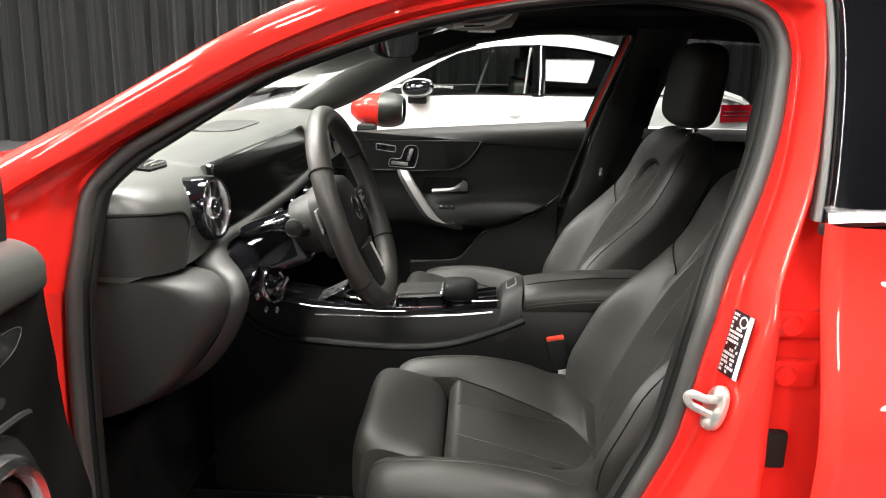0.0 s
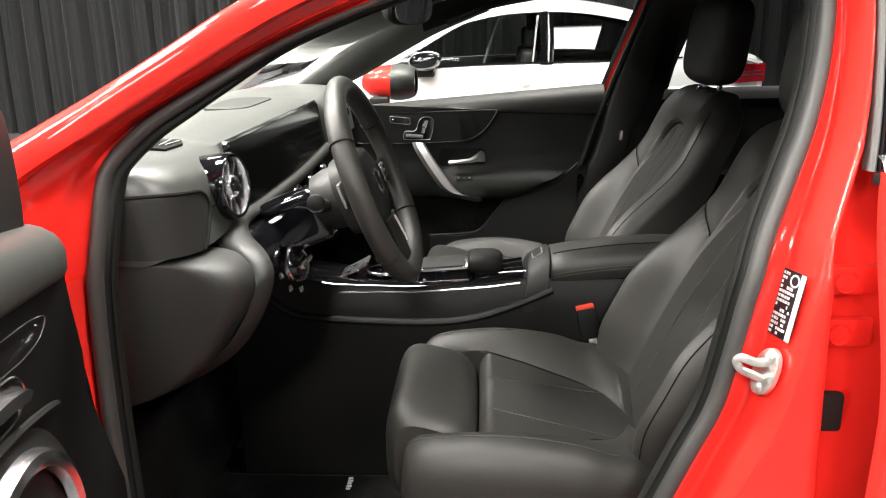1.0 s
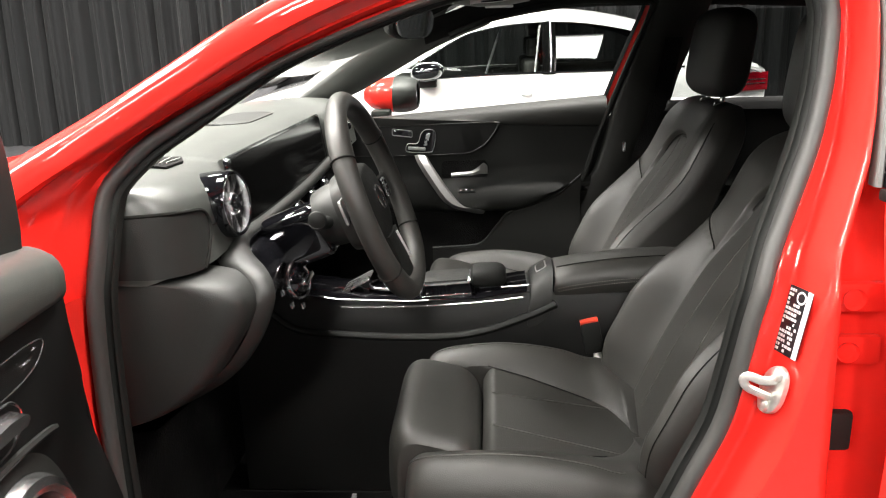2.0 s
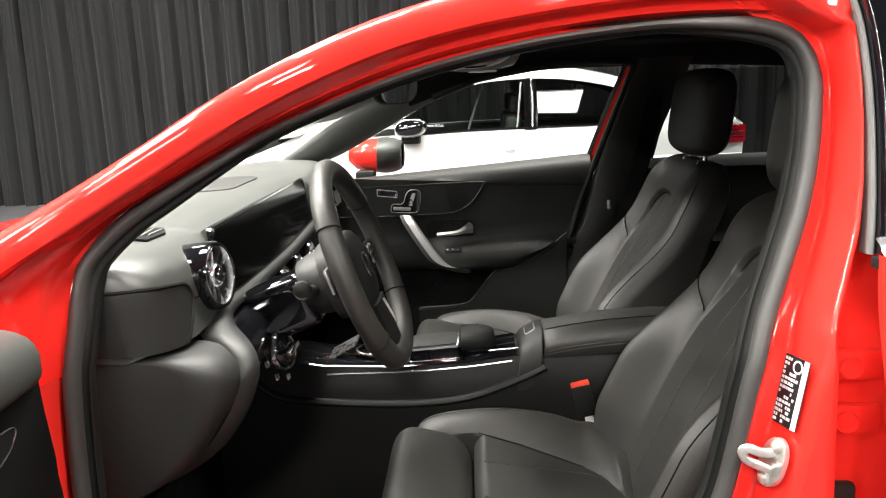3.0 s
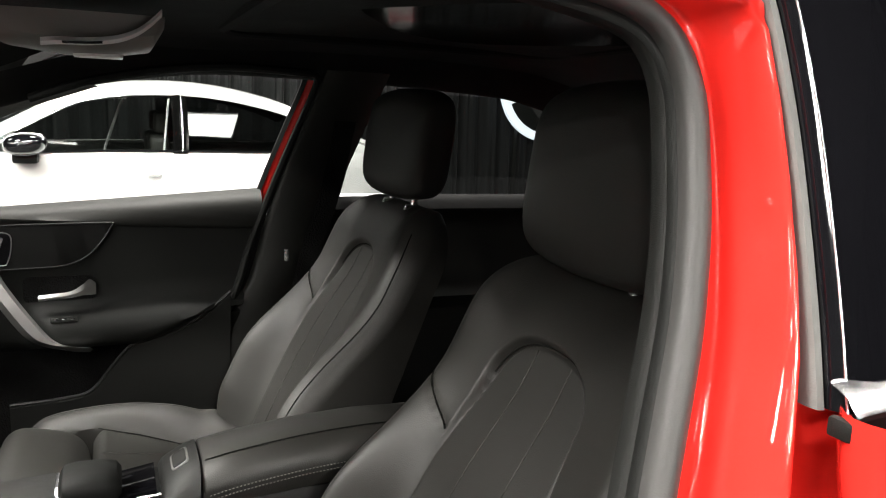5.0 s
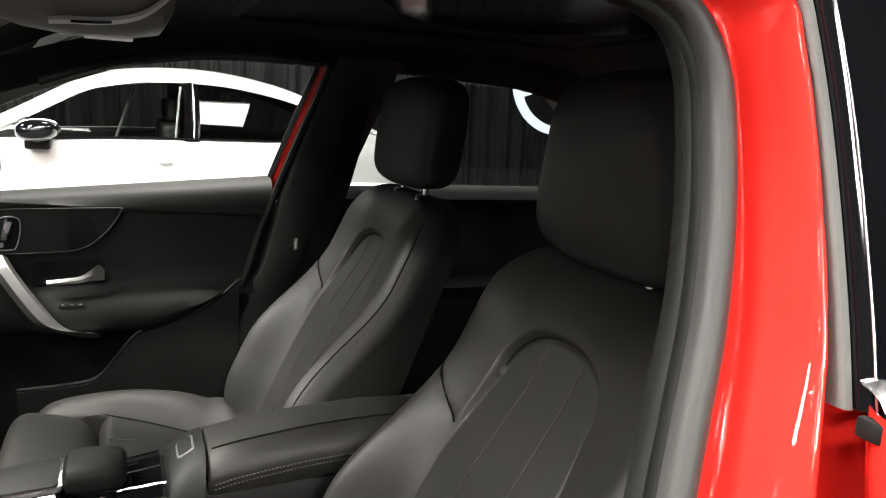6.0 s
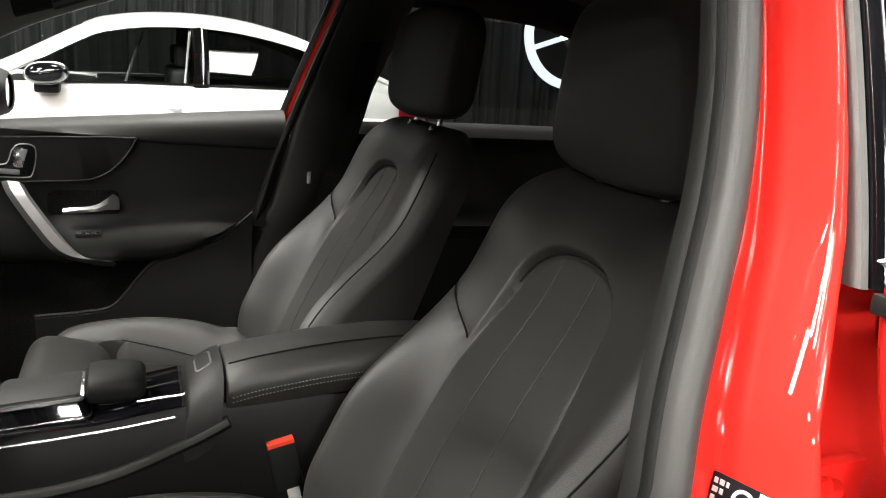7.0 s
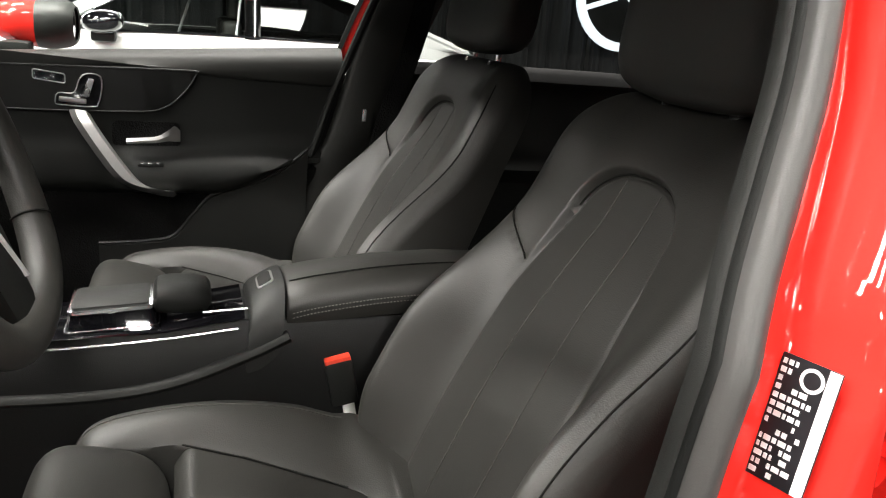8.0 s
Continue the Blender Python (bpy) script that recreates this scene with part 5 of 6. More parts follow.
wsw = part("window_switch", turned(rbox((-0.026, -0.006, -0.004), (0.026, 0.006, 0.002), 0.002), pose(0.510, 1.5115, 0.737, 62, 0, 0)), TRIM, rd, "window switch")
for k in range(3):
    part("switch_mark", turned(rbox((-0.020 + 0.016 * k, -0.0016, 0.002), (-0.012 + 0.016 * k, 0.0016, 0.0035), 0.0005), pose(0.510, 1.5115, 0.737, 62, 0, 0)), CHROME, wsw)
# lower pocket flap
part("pocket", loft([[(x, 1.525, z0), (x, 1.520, z0 - 0.006), (x, 1.528, z0 - 0.10), (x, 1.535, z0 - 0.30)] for x, z0 in curve_pts([(0.40, 0.555), (0.50, 0.560), (0.555, 0.572), (0.60, 0.625), (0.640, 0.668), (0.70, 0.686), (0.78, 0.720), (0.850, 0.778)], 40)]), PLASTIC, rd, "dark door pocket")
part("pocket_lip", tube([(x, 1.5215, z0 + 0.001) for x, z0 in ((0.40, 0.555), (0.50, 0.560), (0.555, 0.572), (0.60, 0.625), (0.640, 0.668), (0.70, 0.686), (0.78, 0.720), (0.850, 0.778))], 0.0035, 6, 60), PLASTIC, rd)
# window frame: red upright behind the glass, black seal, glass
fr = [[(x + dx, 1.60 - 0.33 * (z - 0.98) + dy, z) for dx, dy in ((0.0, 0.012), (-0.002, -0.004), (0.010, -0.010), (0.024, -0.010), (0.028, 0.004))] for x, z in ((0.918, 0.96), (0.950, 1.06), (0.985, 1.16), (1.012, 1.235), (1.020, 1.262))]
part("window_frame", loft(fr), RED, rd, "red painted window frame")
part("frame_seal", loft([[(x + dx, 1.60 - 0.33 * (z - 0.98) + dy, z) for dx, dy in ((-0.010, 0.014), (-0.012, 0.0), (-0.002, -0.006), (0.0, 0.010))] for x, z in ((0.918, 0.96), (0.950, 1.06), (0.985, 1.16), (1.012, 1.235), (1.020, 1.262))]), TRIM, rd)
gl = part("window_pane", loft([[(0.02 + 0.42 * k + (0.90 + 0.10 * k - 0.02 - 0.42 * k) * u, 1.625 - 0.10 * k, 0.95 + 0.30 * k) for u in np.linspace(0, 1, 8)] for k in np.linspace(0, 1, 6)]), GLASS, rd, "clear side window")
gl.visible_shadow = False
# trim of the pillar beside it
part("pillar_cover", loft([[(x + dx, y + dy, z) for dx, dy in ((0.0, 0.02), (0.004, 0.002), (0.014, -0.006), (0.06, -0.012), (0.12, -0.004), (0.15, 0.02))] for x, y, z in curve_pts([(0.79, 1.545, 0.50), (0.84, 1.545, 0.66), (0.872, 1.545, 0.765), (0.895, 1.54, 0.80), (0.945, 1.53, 0.985), (0.985, 1.49, 1.11), (1.022, 1.43, 1.235), (1.03, 1.40, 1.275)], 36)]), PAD, car, "black pillar cover")
part("pillar_seal", tube([(0.745, 1.55, 0.46), (0.80, 1.548, 0.60), (0.862, 1.545, 0.765), (0.897, 1.545, 0.88), (0.937, 1.545, 0.985), (0.980, 1.51, 1.11), (1.020, 1.455, 1.230), (1.018, 1.43, 1.262), (0.98, 1.42, 1.268), (0.80, 1.42, 1.268), (0.60, 1.43, 1.235), (0.47, 1.44, 1.19)], 0.009, 8, 100), TRIM, car, "black rubber seal")
# far wing mirror
wm = part("wing_mirror", loft([[(0.177 + dxx, 1.76 + 0.095 * sc * math.cos(a), 1.006 + 0.056 * sc * math.copysign(abs(math.sin(a)) ** 0.75, math.sin(a))) for a in np.linspace(0, 2 * math.pi, 32, endpoint=False)] for sc, dxx in ((0.35, 0.0), (0.75, 0.025), (0.95, 0.065), (1.0, 0.10))], ring=True, caps=True), RED, rd, "red wing mirror with black rim")
part("mirror_rim", loft([[(0.277 + dxx, 1.76 + 0.095 * sc * math.cos(a), 1.006 + 0.056 * sc * math.copysign(abs(math.sin(a)) ** 0.75, math.sin(a))) for a in np.linspace(0, 2 * math.pi, 32, endpoint=False)] for sc, dxx in ((1.0, -0.002), (1.03, 0.015), (1.02, 0.030), (0.95, 0.052), (0.84, 0.066), (0.72, 0.073), (0.66, 0.070))], ring=True), PLASTIC, wm, "dark grey mirror rim")
part("mirror_pane", plate([(1.76 + 0.064 * math.cos(a), 1.006 + 0.038 * math.copysign(abs(math.sin(a)) ** 0.75, math.sin(a))) for a in np.linspace(0, 2 * math.pi, 32, endpoint=False)], lambda a, b, d: (0.344 - d, a, b), 0.004), MIRROR, wm)
part("mirror_foot", rbox((0.21, 1.63, 0.940), (0.27, 1.70, 0.968), 0.010), TRIM, wm)

# far rear door, seen inside past the front seat
rr_ = thing("rear_passenger_door", "closed far rear door with dark trim and tinted window", "car door")
part("belt_pad", loft([[(x, 1.62, z - 0.020), (x, 1.585, z - 0.002), (x, 1.574, z + 0.003), (x, 1.566, z), (x, 1.556, z - 0.012), (x, 1.548, z - 0.04)] for x, z in ((1.08, 0.984), (1.35, 0.990), (1.60, 0.990), (1.80, 0.988))]), LINING, rr_, "dark belt rail pad")
part("door_panel", loft([[(x, 1.548, 0.96), (x, 1.555, 0.80), (x, 1.52, 0.74), (x, 1.56, 0.70), (x, 1.57, 0.25)] for x in (1.05, 1.35, 1.62, 1.80)]), TRIM, rr_, "black trim panel")
rgl = part("window_pane", loft([[(1.06 + 0.07 * k + (1.86 - 0.28 * k - 1.06 - 0.07 * k) * u, 1.625 - 0.10 * k, 0.99 + 0.25 * k) for u in np.linspace(0, 1, 6)] for k in np.linspace(0, 1, 6)]), SMOKE, rr_, "side window")
rgl.visible_shadow = False
part("window_frame", loft([[(x + dx, 1.60 - 0.34 * (z - 0.99) + dy, z) for dx, dy in ((-0.03, 0.01), (-0.028, -0.012), (0.0, -0.012), (0.002, 0.01))] for x, z in ((1.115, 0.97), (1.128, 1.05), (1.145, 1.12), (1.174, 1.237), (1.18, 1.265))]), TRIM, rr_, "black window frame")
part("door_skin", loft([[(x, 2 * YC + 0.045 - 0.05 * k, z) for x in np.linspace(1.03, 1.9, 8)] for k, z in ((0.5, 0.2), (0, 0.45), (0, 0.7), (0.6, 0.88), (1.0, 0.945))]), RED, rr_, "red outer skin")

# near rear door, closed
nd = thing("rear_door", "closed red rear door with chrome belt strip and dark window", "car door")
secs = []
for z in np.linspace(1.03, 0.22, 44):
    xe = 1.003 + 0.004 * math.sin((z - 0.8) * 5)
    yo = 0.036 - 0.080 * sstep(1.03, 0.75, z) + 0.05 * sstep(0.5, 0.22, z)
    secs.append([(xe + 0.035, yo + 0.055, z), (xe + 0.012, yo + 0.046, z), (xe + 0.003, yo + 0.034, z), (xe, yo + 0.026, z), (xe + 0.001, yo + 0.016, z), (xe + 0.006, yo + 0.004, z), (xe + 0.016, yo, z), (xe + 0.10, yo - 0.004, z), (xe + 0.45, yo - 0.010, z), (xe + 0.80, yo - 0.004, z)])
part("door_skin", loft(secs), RED, nd, "glossy red outer skin", angle=60)
part("chrome_strip", loft([[(x, side_y(z, 0.052) + 0.002, z + 0.014), (x, side_y(z, 0.040), z + 0.008), (x, side_y(z, 0.032), z - 0.002), (x, side_y(z, 0.036), z - 0.008)] for x, z in ((1.012, 1.030), (1.02, 1.031), (1.2, 1.042), (1.5, 1.050), (1.75, 1.06))]), CHROME, nd, "bright chrome belt strip")
part("strip_end", rbox((1.006, 0.062, 1.013), (1.014, 0.080, 1.026), 0.003), TRIM, nd)
pil = [(1.011, 1.025), (1.0195, 1.083), (1.0265, 1.165), (1.028, 1.221), (1.025, 1.278), (1.016, 1.32)]
part("edge_seal", loft([[(x - 0.004, side_y(z, 0.078), z), (x - 0.0045, side_y(z, 0.064), z), (x - 0.003, side_y(z, 0.0585), z), (x + 0.001, side_y(z, 0.057), z), (x + 0.0035, side_y(z, 0.059), z), (x + 0.004, side_y(z, 0.064), z)] for x, z in curve_pts(pil, 20)]), RUBBER2, nd, "grey rubber edge seal")
part("window_surround", loft([[(x + 0.0045, side_y(z, 0.066), z), (x + 0.0045, side_y(z, 0.056), z), (x + 0.009, side_y(z, 0.048), z), (x + 0.030, side_y(z, 0.042), z), (x + 0.075, side_y(z, 0.040), z), (x + 0.13, side_y(z, 0.042), z)] for x, z in curve_pts(pil, 20)]), GLOSS, nd, "gloss black pillar cover")
part("chrome_edge", loft([[(x + 0.0090, side_y(z, 0.0490), z), (x + 0.0091, side_y(z, 0.0472), z), (x + 0.0097, side_y(z, 0.0466), z), (x + 0.0102, side_y(z, 0.0475), z)] for x, z in curve_pts(pil, 20)]), CHROME, nd, "thin chrome edge")
npn = part("window_pane", loft([[(1.10 + 0.06 * k + (0.72 - 0.3 * k) * u, side_y(1.03 + 0.28 * k, 0.056), 1.03 + 0.28 * k) for u in np.linspace(0, 1, 6)] for k in np.linspace(0, 1, 6)]), TINTED, nd, "dark tinted window")
part("inner_panel", loft([[(x, 0.125, 1.02), (x, 0.115, 0.8), (x, 0.13, 0.3)] for x in (1.08, 1.4, 1.8)]), TRIM, nd)
for hz in (0.900, 0.835, 0.52):
    hg = part("hinge", rbox((0.965, 0.074, hz - 0.018), (1.03, 0.088, hz + 0.018), 0.006), RED, nd, "red painted hinge")
    part("hinge_bolt", turned(lathe([(0, -0.006), (0.006, -0.006), (0.011, -0.002), (0.013, 0.004)], 14), pose(0.990, 0.072, hz, 90)), RED, hg)
part("check_strap", rbox((0.955, 0.055, 0.715), (1.0, 0.07, 0.765), 0.006), TRIM, nd)

# open driver's door: stands out from its hinge
DM = pose(0.115, -0.030, 0, 0, 0, -82)      # local x runs along the door from its hinge, local y towards its inner face
od = thing("driver_door", "open front door with grey belt pad and chrome-ringed loudspeaker", "car door", at=(0, 0, 0))


def dpart(name, bm, material, parent, label="", **kw):
    return part(name, turned(bm, DM), material, parent, label, **kw)


def front_x(z):
    """The door's hinge-side edge, which runs forward at its foot."""
    return -0.024 - 0.03 * sstep(0.95, 0.70, z) - 0.05 * sstep(0.75, 0.55, z)


def pad_z(x):
    return 0.998 + 0.13 * max(0, x) - 0.06 * max(0, x) ** 2


pads = []
for x in [-0.0255, -0.0245, -0.022, -0.018, -0.012, -0.004, 0.01, 0.05, 0.1, 0.2, 0.35, 0.5, 0.7, 0.9]:
    e = math.sqrt(max(0.02, 1 - (max(0, -x + 0.004) / 0.0296) ** 2))
    lo = 0.060 + 0.06 * max(0, x)
    pads.append([(x, -0.012 + (y + 0.012) * e, pad_z(x) - 0.030 + (z + 0.030) * e) for y, z in ((-0.03, 0.002), (-0.020, 0.002), (-0.010, -0.001), (0.002, -0.008), (0.009, -0.017), (0.0135, -0.030), (0.013, -lo + 0.010), (0.009, -lo + 0.003), (0.003, -lo), (-0.02, -0.06))])
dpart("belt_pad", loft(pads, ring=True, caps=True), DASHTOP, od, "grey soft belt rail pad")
dpart("door_panel", loft([[(front_x(z) + u, y, z) for u in (0.0, 0.006, 0.03, 0.10, 0.25, 0.5, 0.9)] for y, z in ((-0.002, 0.955), (-0.001, 0.90), (0.0, 0.84), (-0.006, 0.78), (0.004, 0.72), (0.008, 0.64), (0.0, 0.45), (-0.01, 0.28))]), CONSOLE, od, "black door trim panel")
dpart("panel_edge", loft([[(front_x(z), y, z) for y in (-0.002, -0.03, -0.05)] for z in np.linspace(0.98, 0.28, 16)]), TRIM, od)
dpart("door_skin", loft([[(x, -0.13, 0.99), (x, -0.15, 0.85), (x, -0.16, 0.6), (x, -0.13, 0.22)] for x in np.linspace(-0.10, 0.95, 8)]), RED, od, "red outer skin")
dpart("door_edge", loft([[(front_x(z) - 0.004 - 0.03 * k, -0.05 - 0.08 * k, z) for k in (0, 0.3, 0.7, 1)] for z in (0.99, 0.8, 0.6, 0.25)]), RED, od, "red door edge")
dpart("speaker_ring", turned(lathe([(0.092, 0.0), (0.095, 0.010), (0.102, 0.014), (0.110, 0.010), (0.116, -0.006)], 48), pose(0.165, 0.006, 0.700, -90)), CHROME, od, "chrome loudspeaker ring")
dpart("speaker_grille", turned(lathe([(0.0, 0.002), (0.05, 0.0), (0.093, -0.006)], 32), pose(0.165, 0.006, 0.700, -90)), TRIM, od, "dark loudspeaker grille")
dpart("speaker_pod", turned(lathe([(0.115, 0.002), (0.128, 0.0), (0.140, -0.012)], 48), pose(0.165, 0.002, 0.700, -90)), PLASTIC, od, "satin grey speaker surround")
dpart("switch_bezel", tube([(0.15, 0.003, 0.926), (0.09, 0.003, 0.923), (0.054, 0.003, 0.917), (0.052, 0.003, 0.908), (0.072, 0.003, 0.897), (0.11, 0.003, 0.893), (0.16, 0.003, 0.895)], 0.0010, 6, 50), CHROME, od, "chrome bezel")
hb = dpart("opener", loft([[(x, 0.002, z - w), (x, 0.016, z - w * 0.5), (x, 0.016, z + w * 0.6), (x, 0.002, z + w)] for x, z, w in ((0.128, 0.868, 0.004), (0.135, 0.868, 0.011), (0.16, 0.872, 0.012), (0.24, 0.878, 0.010))], ring=True, caps=True), CHROME, od, "chrome opener lever")
dpart("opener_rim", tube([(0.24, 0.003, 0.895), (0.15, 0.003, 0.890), (0.125, 0.003, 0.880), (0.118, 0.003, 0.865), (0.130, 0.003, 0.852), (0.155, 0.003, 0.846), (0.24, 0.003, 0.848)], 0.0018, 6, 40), CHROME, hb)
dpart("pocket_line", tube([(0.055, 0.003, 0.819), (0.09, 0.005, 0.828), (0.172, 0.006, 0.838), (0.4, 0.006, 0.85)], 0.004, 6, 30), PLASTIC, od)
dpart("mirror_base", loft([[(x0 + 0.012, -0.10, z0), (x0, -0.034, z0), (x0 + 0.002, -0.022, z0), (x0 + 0.012, -0.018, z0), (0.30, -0.018, z0), (0.30, -0.10, z0)] for x0, z0 in ((0.004, 0.985), (-0.002, 1.02), (-0.003, 1.05), (-0.001, 1.09), (0.004, 1.115), (0.022, 1.135), (0.06, 1.155), (0.12, 1.175))], ring=True, caps=True), TRIM, od, "black mirror triangle and window corner")
dpart("window_frame", tube([(0.10, -0.06, 1.0), (0.16, -0.075, 1.08), (0.30, -0.09, 1.18), (0.50, -0.12, 1.27), (0.75, -0.13, 1.30), (0.9, -0.10, 1.25), (0.92, -0.05, 1.0)], 0.014, 8, 60), GLOSS, od, "black window frame")
dpart("wing_mirror", loft([[(0.05 - dxx, -0.24 + 0.10 * sc * math.cos(a), 1.06 + 0.05 * sc * math.sin(a)) for a in np.linspace(0, 2 * math.pi, 28, endpoint=False)] for sc, dxx in ((0.4, 0.09), (0.85, 0.06), (1.0, 0.0), (0.96, -0.03))], ring=True, caps=True), RED, od, "red wing mirror")

# rear bench
rb = thing("rear_bench", "black leather rear bench behind the front seats", "car seat")
part("bench_back", loft([[(x, y, z) for y in np.linspace(0.16, 2 * YC - 0.16, 15)] for x, z in ((1.62, 0.45), (1.66, 0.58), (1.78, 0.80), (1.84, 0.93), (1.88, 0.955), (1.95, 0.94), (1.98, 0.4))]), LEATHER, rb)
part("bench_cushion", rbox((1.15, 0.16, 0.30), (1.68, 2 * YC - 0.16, 0.49), 0.05, 4), LEATHER, rb)
for yb in (0.45, 2 * YC - 0.45):
    part("headrest", rbox((1.86, yb - 0.13, 0.95), (1.96, yb + 0.13, 1.07), 0.035, 4), LEATHER, rb)
# belt of the far front seat
sb = thing("seat_belt", "black seat belt hanging at the far pillar", "seat belt")
part("webbing", loft([[(x - 0.023, y, z), (x + 0.023, y - 0.004, z)] for x, y, z in curve_pts([(1.075, 1.40, 1.17), (1.06, 1.47, 1.0), (1.01, 1.50, 0.80), (0.97, 1.49, 0.50), (0.96, 1.49, 0.22)], 24)]), CARPET, sb)
part("tongue", rbox((0.962, 1.478, 0.852), (0.972, 1.484, 0.880), 0.002), CHROME, sb, "chrome buckle tongue")


# ---- white saloon beyond ----
wc = thing("white_car", "bright white saloon parked beside the red car", "car")
WY = 5.5           # its near flank


def wflank(z):
    return WY + 0.28 * max(0, z - 0.86) + 0.10 * max(0, 0.5 - z)


belt = [(-1.55, 0.60), (-1.2, 0.70), (-0.8, 0.78), (-0.3, 0.815), (0.2, 0.830), (0.6, 0.846), (1.1, 0.852), (1.7, 0.858), (2.2, 0.88), (2.55, 0.88), (2.78, 0.83)]
secs = []
for x, zb in curve_pts(belt, 60):
    tuck = 0.22 * sstep(-1.0, -1.6, x) ** 1.5 + 0.18 * sstep(2.35, 2.8, x) ** 1.5
    c = sstep(-0.38, -0.20, x) * (1 - sstep(2.05, 2.25, x))      # the open cabin
    secs.append([(x, WY + 0.10 + tuck, 0.12), (x, WY + 0.02 + tuck, 0.22), (x, WY - 0.015 + tuck, 0.40), (x, WY + 0.012 + tuck, zb - 0.30), (x, WY - 0.018 + tuck, zb - 0.16), (x, WY - 0.012 + tuck, zb - 0.05), (x, WY + 0.012 + tuck, zb), (x, WY + 0.16 + tuck - 0.06 * c, zb + 0.03 - 0.025 * c), (x, WY + 0.20 + tuck - 0.08 * c, (zb + 0.033) * (1 - c) + 0.45 * c),
                 (x, WY + 0.9, (zb + 0.06) * (1 - c) + 0.45 * c), (x, WY + 1.60 - tuck + 0.08 * c, (zb + 0.033) * (1 - c) + 0.45 * c), (x, WY + 1.64 - tuck + 0.06 * c, zb + 0.03 - 0.025 * c), (x, WY + 1.80 - tuck, zb - 0.05), (x, WY + 1.80 - tuck, 0.12)])
part("body", loft(secs, ring=True, caps=True), WHITE, wc, "glossy white body")
# roof arch: rail from the windscreen foot over the doors to the tail
railp = [(-0.42, 0.830), (-0.12, 0.965), (0.313, 1.205), (0.50, 1.265), (0.726, 1.300), (1.0, 1.315), (1.276, 1.305), (1.55, 1.265), (1.832, 1.195), (2.16, 1.065), (2.40, 0.975), (2.67, 0.885)]
rp = curve_pts(railp, 70)
secs = [[(x, wflank(z - 0.075) + 0.004, z - 0.075 - 0.02 * sstep(0.5, -0.3, x)), (x, wflank(z - 0.05) - 0.012, z - 0.055), (x, wflank(z - 0.03) - 0.010, z - 0.03), (x, wflank(z) + 0.02, z - 0.002), (x, WY + 0.45, z + 0.035), (x, WY + 0.9, z + 0.045), (x, WY + 1.35, z + 0.035), (x, WY + 1.62 , z - 0.03)] for x, z in rp if x > 0.28 and z > 1.18]
part("roof", loft(secs), WHITE, wc, "white roof")
part("roof_rail", loft([[(x + 0.03, wflank(z) + 0.03, z - 0.070), (x + 0.02, wflank(z) - 0.006, z - 0.062), (x, wflank(z) - 0.016, z - 0.032), (x - 0.01, wflank(z) + 0.01, z), (x - 0.02, wflank(z) + 0.07, z + 0.006)] for x, z in rp]), WHITE, wc, "white pillar and roof arch")
part("glass_line", tube([(x + 0.025, wflank(z) - 0.012, z - 0.070) for x, z in rp if 0.0 < x < 2.1], 0.006, 6, 60), CHROME, wc, "thin bright window line")


def wz(x, d=0.07):
    return float(np.interp(x, rp[:, 0], rp[:, 1])) - d


def bz(x):
    return float(np.interp(x, [b[0] for b in belt], [b[1] for b in belt]))


for x0, x1, m, nm in ((0.02, 0.985, SMOKE, "smoked front side window"), (1.10, 2.02, TINTED, "dark rear side window")):
    xs_ = np.linspace(x0, x1, 16)
    w_ = part("window_pane", loft([[(x, wflank(bz(x) + (wz(x) - bz(x)) * k) + 0.012, bz(x) - 0.01 + (wz(x) - bz(x) + 0.01) * k) for k in np.linspace(0, 1, 6)] for x in xs_]), m, wc, nm)
    w_.visible_shadow = False
part("c_pillar", loft([[(x, wflank(bz(x)) + 0.0, bz(x) - 0.02), (x, wflank((bz(x) + wz(x)) / 2) - 0.006, (bz(x) + wz(x)) / 2), (x, wflank(wz(x)) + 0.004, max(bz(x) - 0.015, wz(x) + 0.02))] for x in np.linspace(1.96, 2.66, 14)]), WHITE, wc, "white rear pillar")
part("b_pillar", loft([[(x, wflank(z) + 0.006, z), (x + 0.05, wflank(z) - 0.002, z), (x + 0.105, wflank(z) + 0.006, z)] for x, z in ((1.00, 0.84), (1.005, 1.0), (1.0, 1.15), (0.995, 1.26))]), SCREEN, wc, "gloss black door pillar")
for x in (1.066,):
    part("pillar_edge", tube([(x, wflank(0.86) - 0.006, 0.86), (x + 0.004, wflank(1.05) - 0.006, 1.05), (x - 0.004, wflank(1.24) - 0.006, 1.24)], 0.0028, 6, 12), CHROME, wc)
part("belt_strip", tube([(x, WY + 0.004, bz(x) + 0.006) for x in np.linspace(0.05, 2.1, 14)], 0.007, 6, 50), GLOSS, wc, "black belt strip")
part("cabin_lining", loft([[(x, WY + 0.085, bz(x) + 0.012), (x, WY + 0.128, bz(x) - 0.02), (x, WY + 0.145, 0.47), (x, WY + 0.9, 0.465), (x, WY + 1.655, 0.47), (x, WY + 1.67, bz(x) - 0.02), (x, WY + 1.72, bz(x) + 0.012)] for x in np.linspace(-0.18, 2.04, 14)]), TRIM, wc, "dark cabin trim")
part("roof_lining", loft([[(x, wflank(z) + 0.02, z - 0.085), (x, WY + 0.45, z + 0.012), (x, WY + 0.9, z + 0.022), (x, WY + 1.35, z + 0.012), (x, WY + 1.62, z - 0.07)] for x, z in rp if x > 0.30 and z > 1.10]), LINING, wc, "black headliner")
part("far_pillar", loft([[(x, WY + 1.64 - 0.25 * (z - 0.86), z), (x + 0.14, WY + 1.64 - 0.25 * (z - 0.86), z)] for x, z in ((0.98, 0.84), (0.97, 1.05), (0.96, 1.27))]), TRIM, wc)
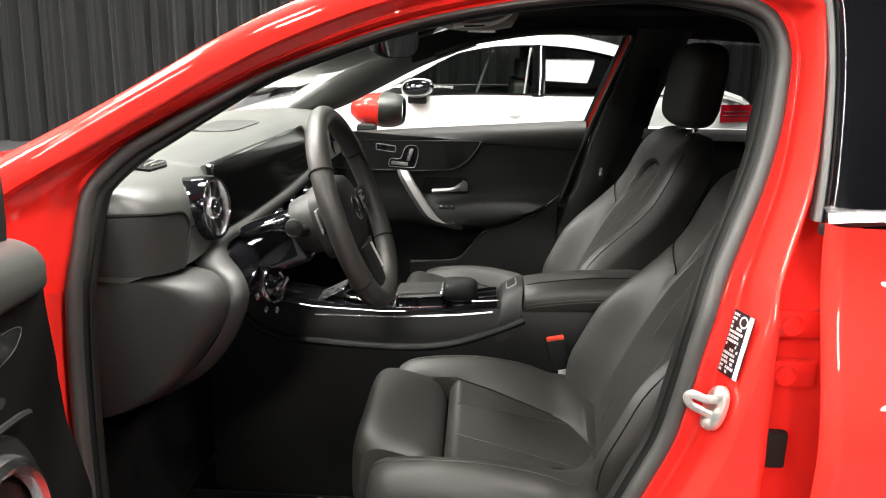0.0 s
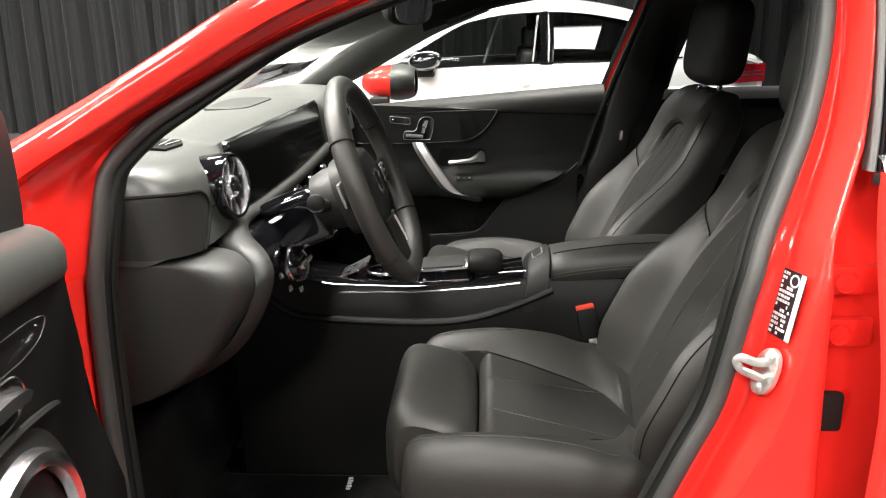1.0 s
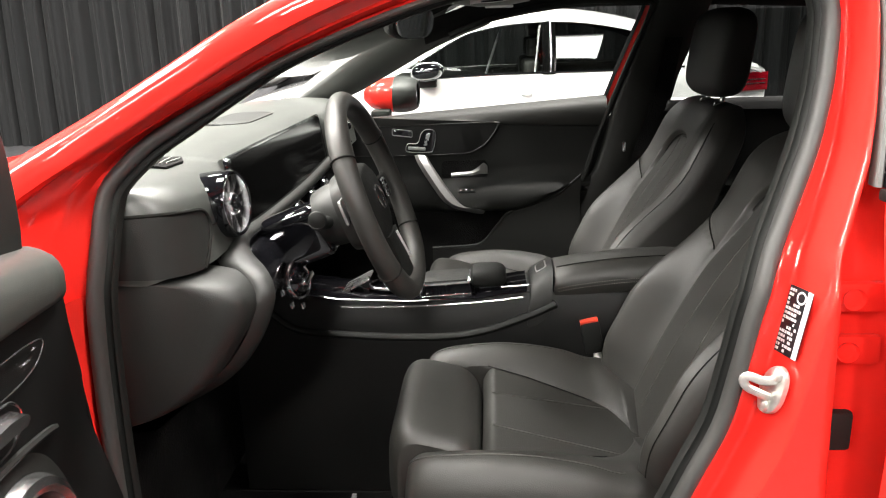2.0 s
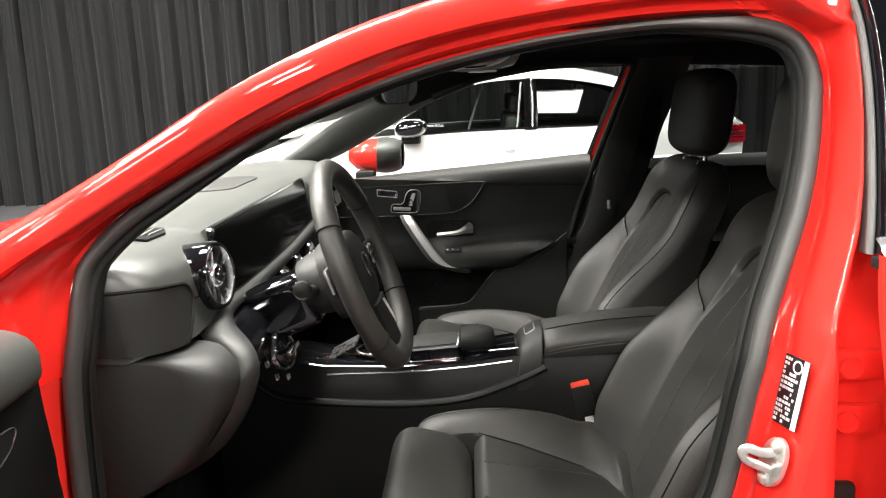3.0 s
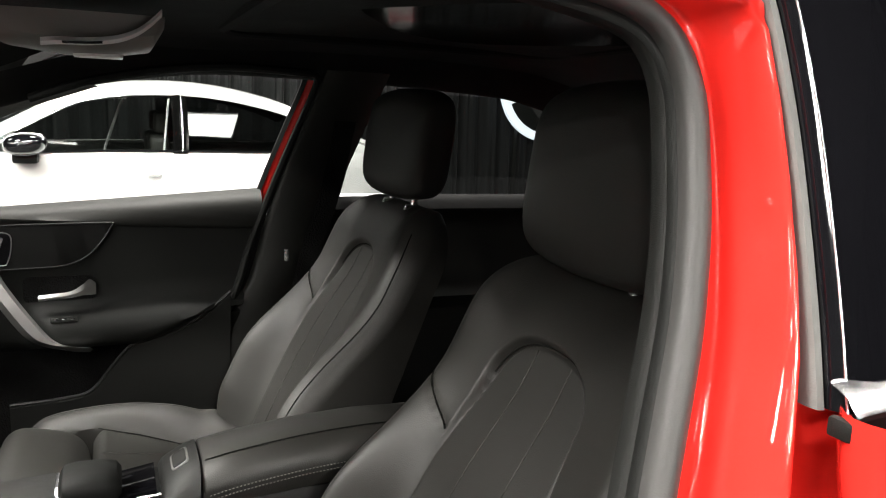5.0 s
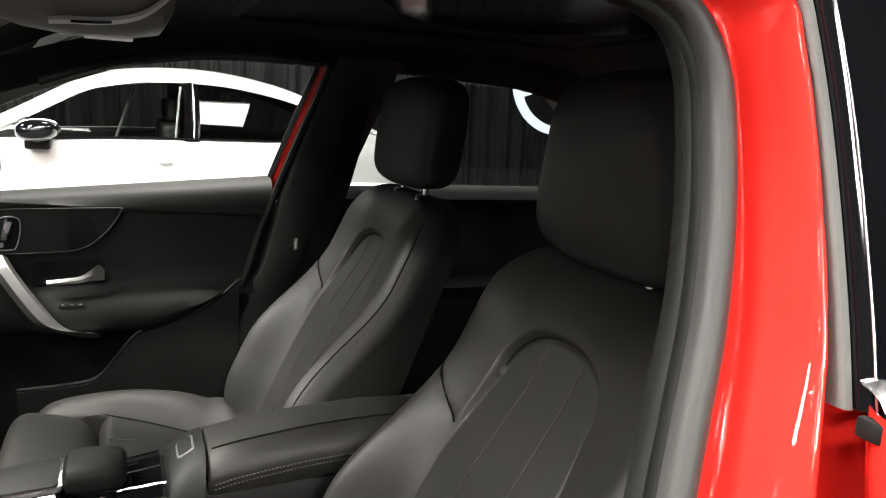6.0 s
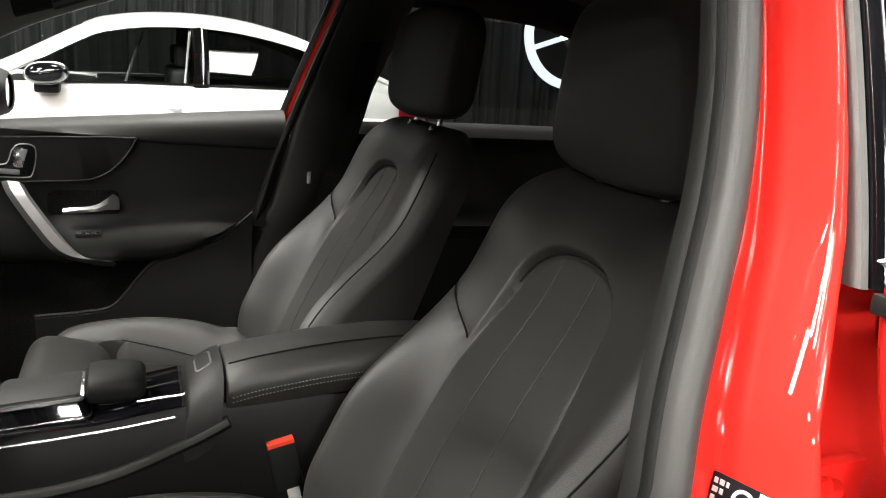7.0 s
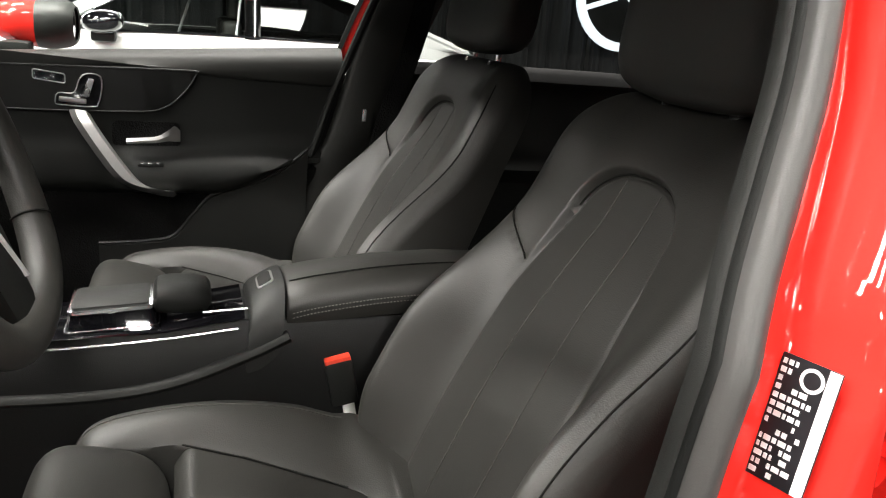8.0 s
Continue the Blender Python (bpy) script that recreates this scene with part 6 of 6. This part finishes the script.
part("far_window_frame", tube([(0.545, WY + 1.58, 0.76), (0.605, WY + 1.57, 0.94), (0.666, WY + 1.55, 1.112), (0.70, WY + 1.53, 1.20)], 0.013, 6, 12), WHITE, wc, "pale window post")
part("far_door_top", rbox((-0.10, WY + 1.58, 0.745), (0.545, WY + 1.64, 0.824), 0.02), PLASTIC, wc, "grey door top")
part("seat_post", tube([(0.945, WY + 0.06, 0.862), (0.965, WY + 0.10, 1.04), (0.983, WY + 0.13, 1.215)], 0.009, 6, 12), WHITE, wc, "pale pillar edge")
part("dash_top", rbox((-0.30, WY + 0.16, 0.60), (0.05, WY + 1.6, 0.80), 0.03), TRIM, wc)
wsg = part("windscreen", loft([[(-0.42 + 0.84 * k, WY + 0.18 + 1.44 * u, 0.84 + 0.40 * k + 0.02 * math.sin(math.pi * u)) for u in np.linspace(0, 1, 9)] for k in np.linspace(0, 1, 6)]), GLASS, wc, "clear windscreen")
wsg.visible_shadow = False
part("rear_screen", loft([[(2.40 - 0.50 * k, WY + 0.20 + 1.4 * u, 0.89 + 0.30 * k + 0.02 * math.sin(math.pi * u)) for u in np.linspace(0, 1, 9)] for k in np.linspace(0, 1, 5)]), TINTED, wc, "dark rear screen")
for yy in (WY + 0.5, WY + 1.25):
    part("seat_back", rbox((0.86, yy - 0.22, 0.4), (1.0, yy + 0.22, 0.95), 0.05, 3), LEATHER, wc)
    part("headrest", rbox((0.90, yy - 0.12, 0.96), (0.99, yy + 0.12, 1.12), 0.04, 3), LEATHER, wc, "dark headrest")
def oval(sc, dy):
    return [(0.100 + 0.125 * sc * math.copysign(abs(math.cos(a)) ** 0.85, math.cos(a)) + 0.02 * math.sin(a), WY - 0.15 + dy, 0.892 + 0.070 * sc * math.copysign(abs(math.sin(a)) ** 0.85, math.sin(a))) for a in np.linspace(0, 2 * math.pi, 36, endpoint=False)]


mr = part("wing_mirror", loft([oval(sc, dy) for sc, dy in ((0.45, 0.11), (0.85, 0.08), (1.0, 0.02), (0.99, -0.02), (0.93, -0.055), (0.80, -0.085), (0.60, -0.108), (0.35, -0.120), (0.05, -0.125))], ring=True, caps=True), GLOSS, wc, "gloss black wing mirror")
part("mirror_ring", tube(oval(1.0, -0.005), 0.003, 6, closed=True), CHROME, mr)
part("mirror_foot", rbox((0.02, WY - 0.12, 0.765), (0.17, WY + 0.01, 0.835), 0.02), TRIM, mr)
hd = part("door_handle", tube([(0.835, WY - 0.012, 0.697), (0.845, WY - 0.040, 0.698), (0.905, WY - 0.040, 0.699), (0.915, WY - 0.012, 0.699)], 0.010, 8, 24), WHITE, wc, "white door handle")
part("handle_dish", turned(lathe([(0.0, 0.004), (0.026, 0.003), (0.030, 0.0)], 20), pose(0.875, WY - 0.012, 0.697, 90)), SILVER, hd)
tl = part("tail_lamp", loft([[(x, WY - 0.034 + 0.18 * sstep(2.35, 2.8, x) ** 1.5, z) for z in (0.68, 0.70, 0.79, 0.82)] for x in np.linspace(2.50, 2.79, 12)]), TAILRED, wc, "deep red tail lamp")
for zt in (0.735, 0.765):
    part("lamp_bar", tube([(x, WY - 0.038 + 0.18 * sstep(2.35, 2.8, x) ** 1.5, zt) for x in (2.52, 2.58, 2.64, 2.70, 2.77)], 0.004, 6, 16), CHROME, tl)
for wx, wy, sg in ((-0.85, WY + 0.07, -1), (1.95, WY + 0.07, -1), (-0.85, WY + 1.72, 1), (1.95, WY + 1.72, 1)):
    ww = part("wheel", turned(lathe([(0.20, -0.09), (0.27, -0.11), (0.31, -0.09), (0.325, -0.05), (0.325, 0.05), (0.31, 0.09), (0.27, 0.11), (0.20, 0.09)], 36), pose(wx, wy, FLOOR + 0.325, 90)), RUBBER, wc, "black tyre on a silver rim")
    part("rim", turned(lathe([(0.0, 0.05), (0.06, 0.06), (0.18, 0.07), (0.21, 0.10), (0.21, -0.08)], 36), pose(wx, wy, FLOOR + 0.325, 90 if sg < 0 else -90)), SILVER, ww, "silver alloy rim")
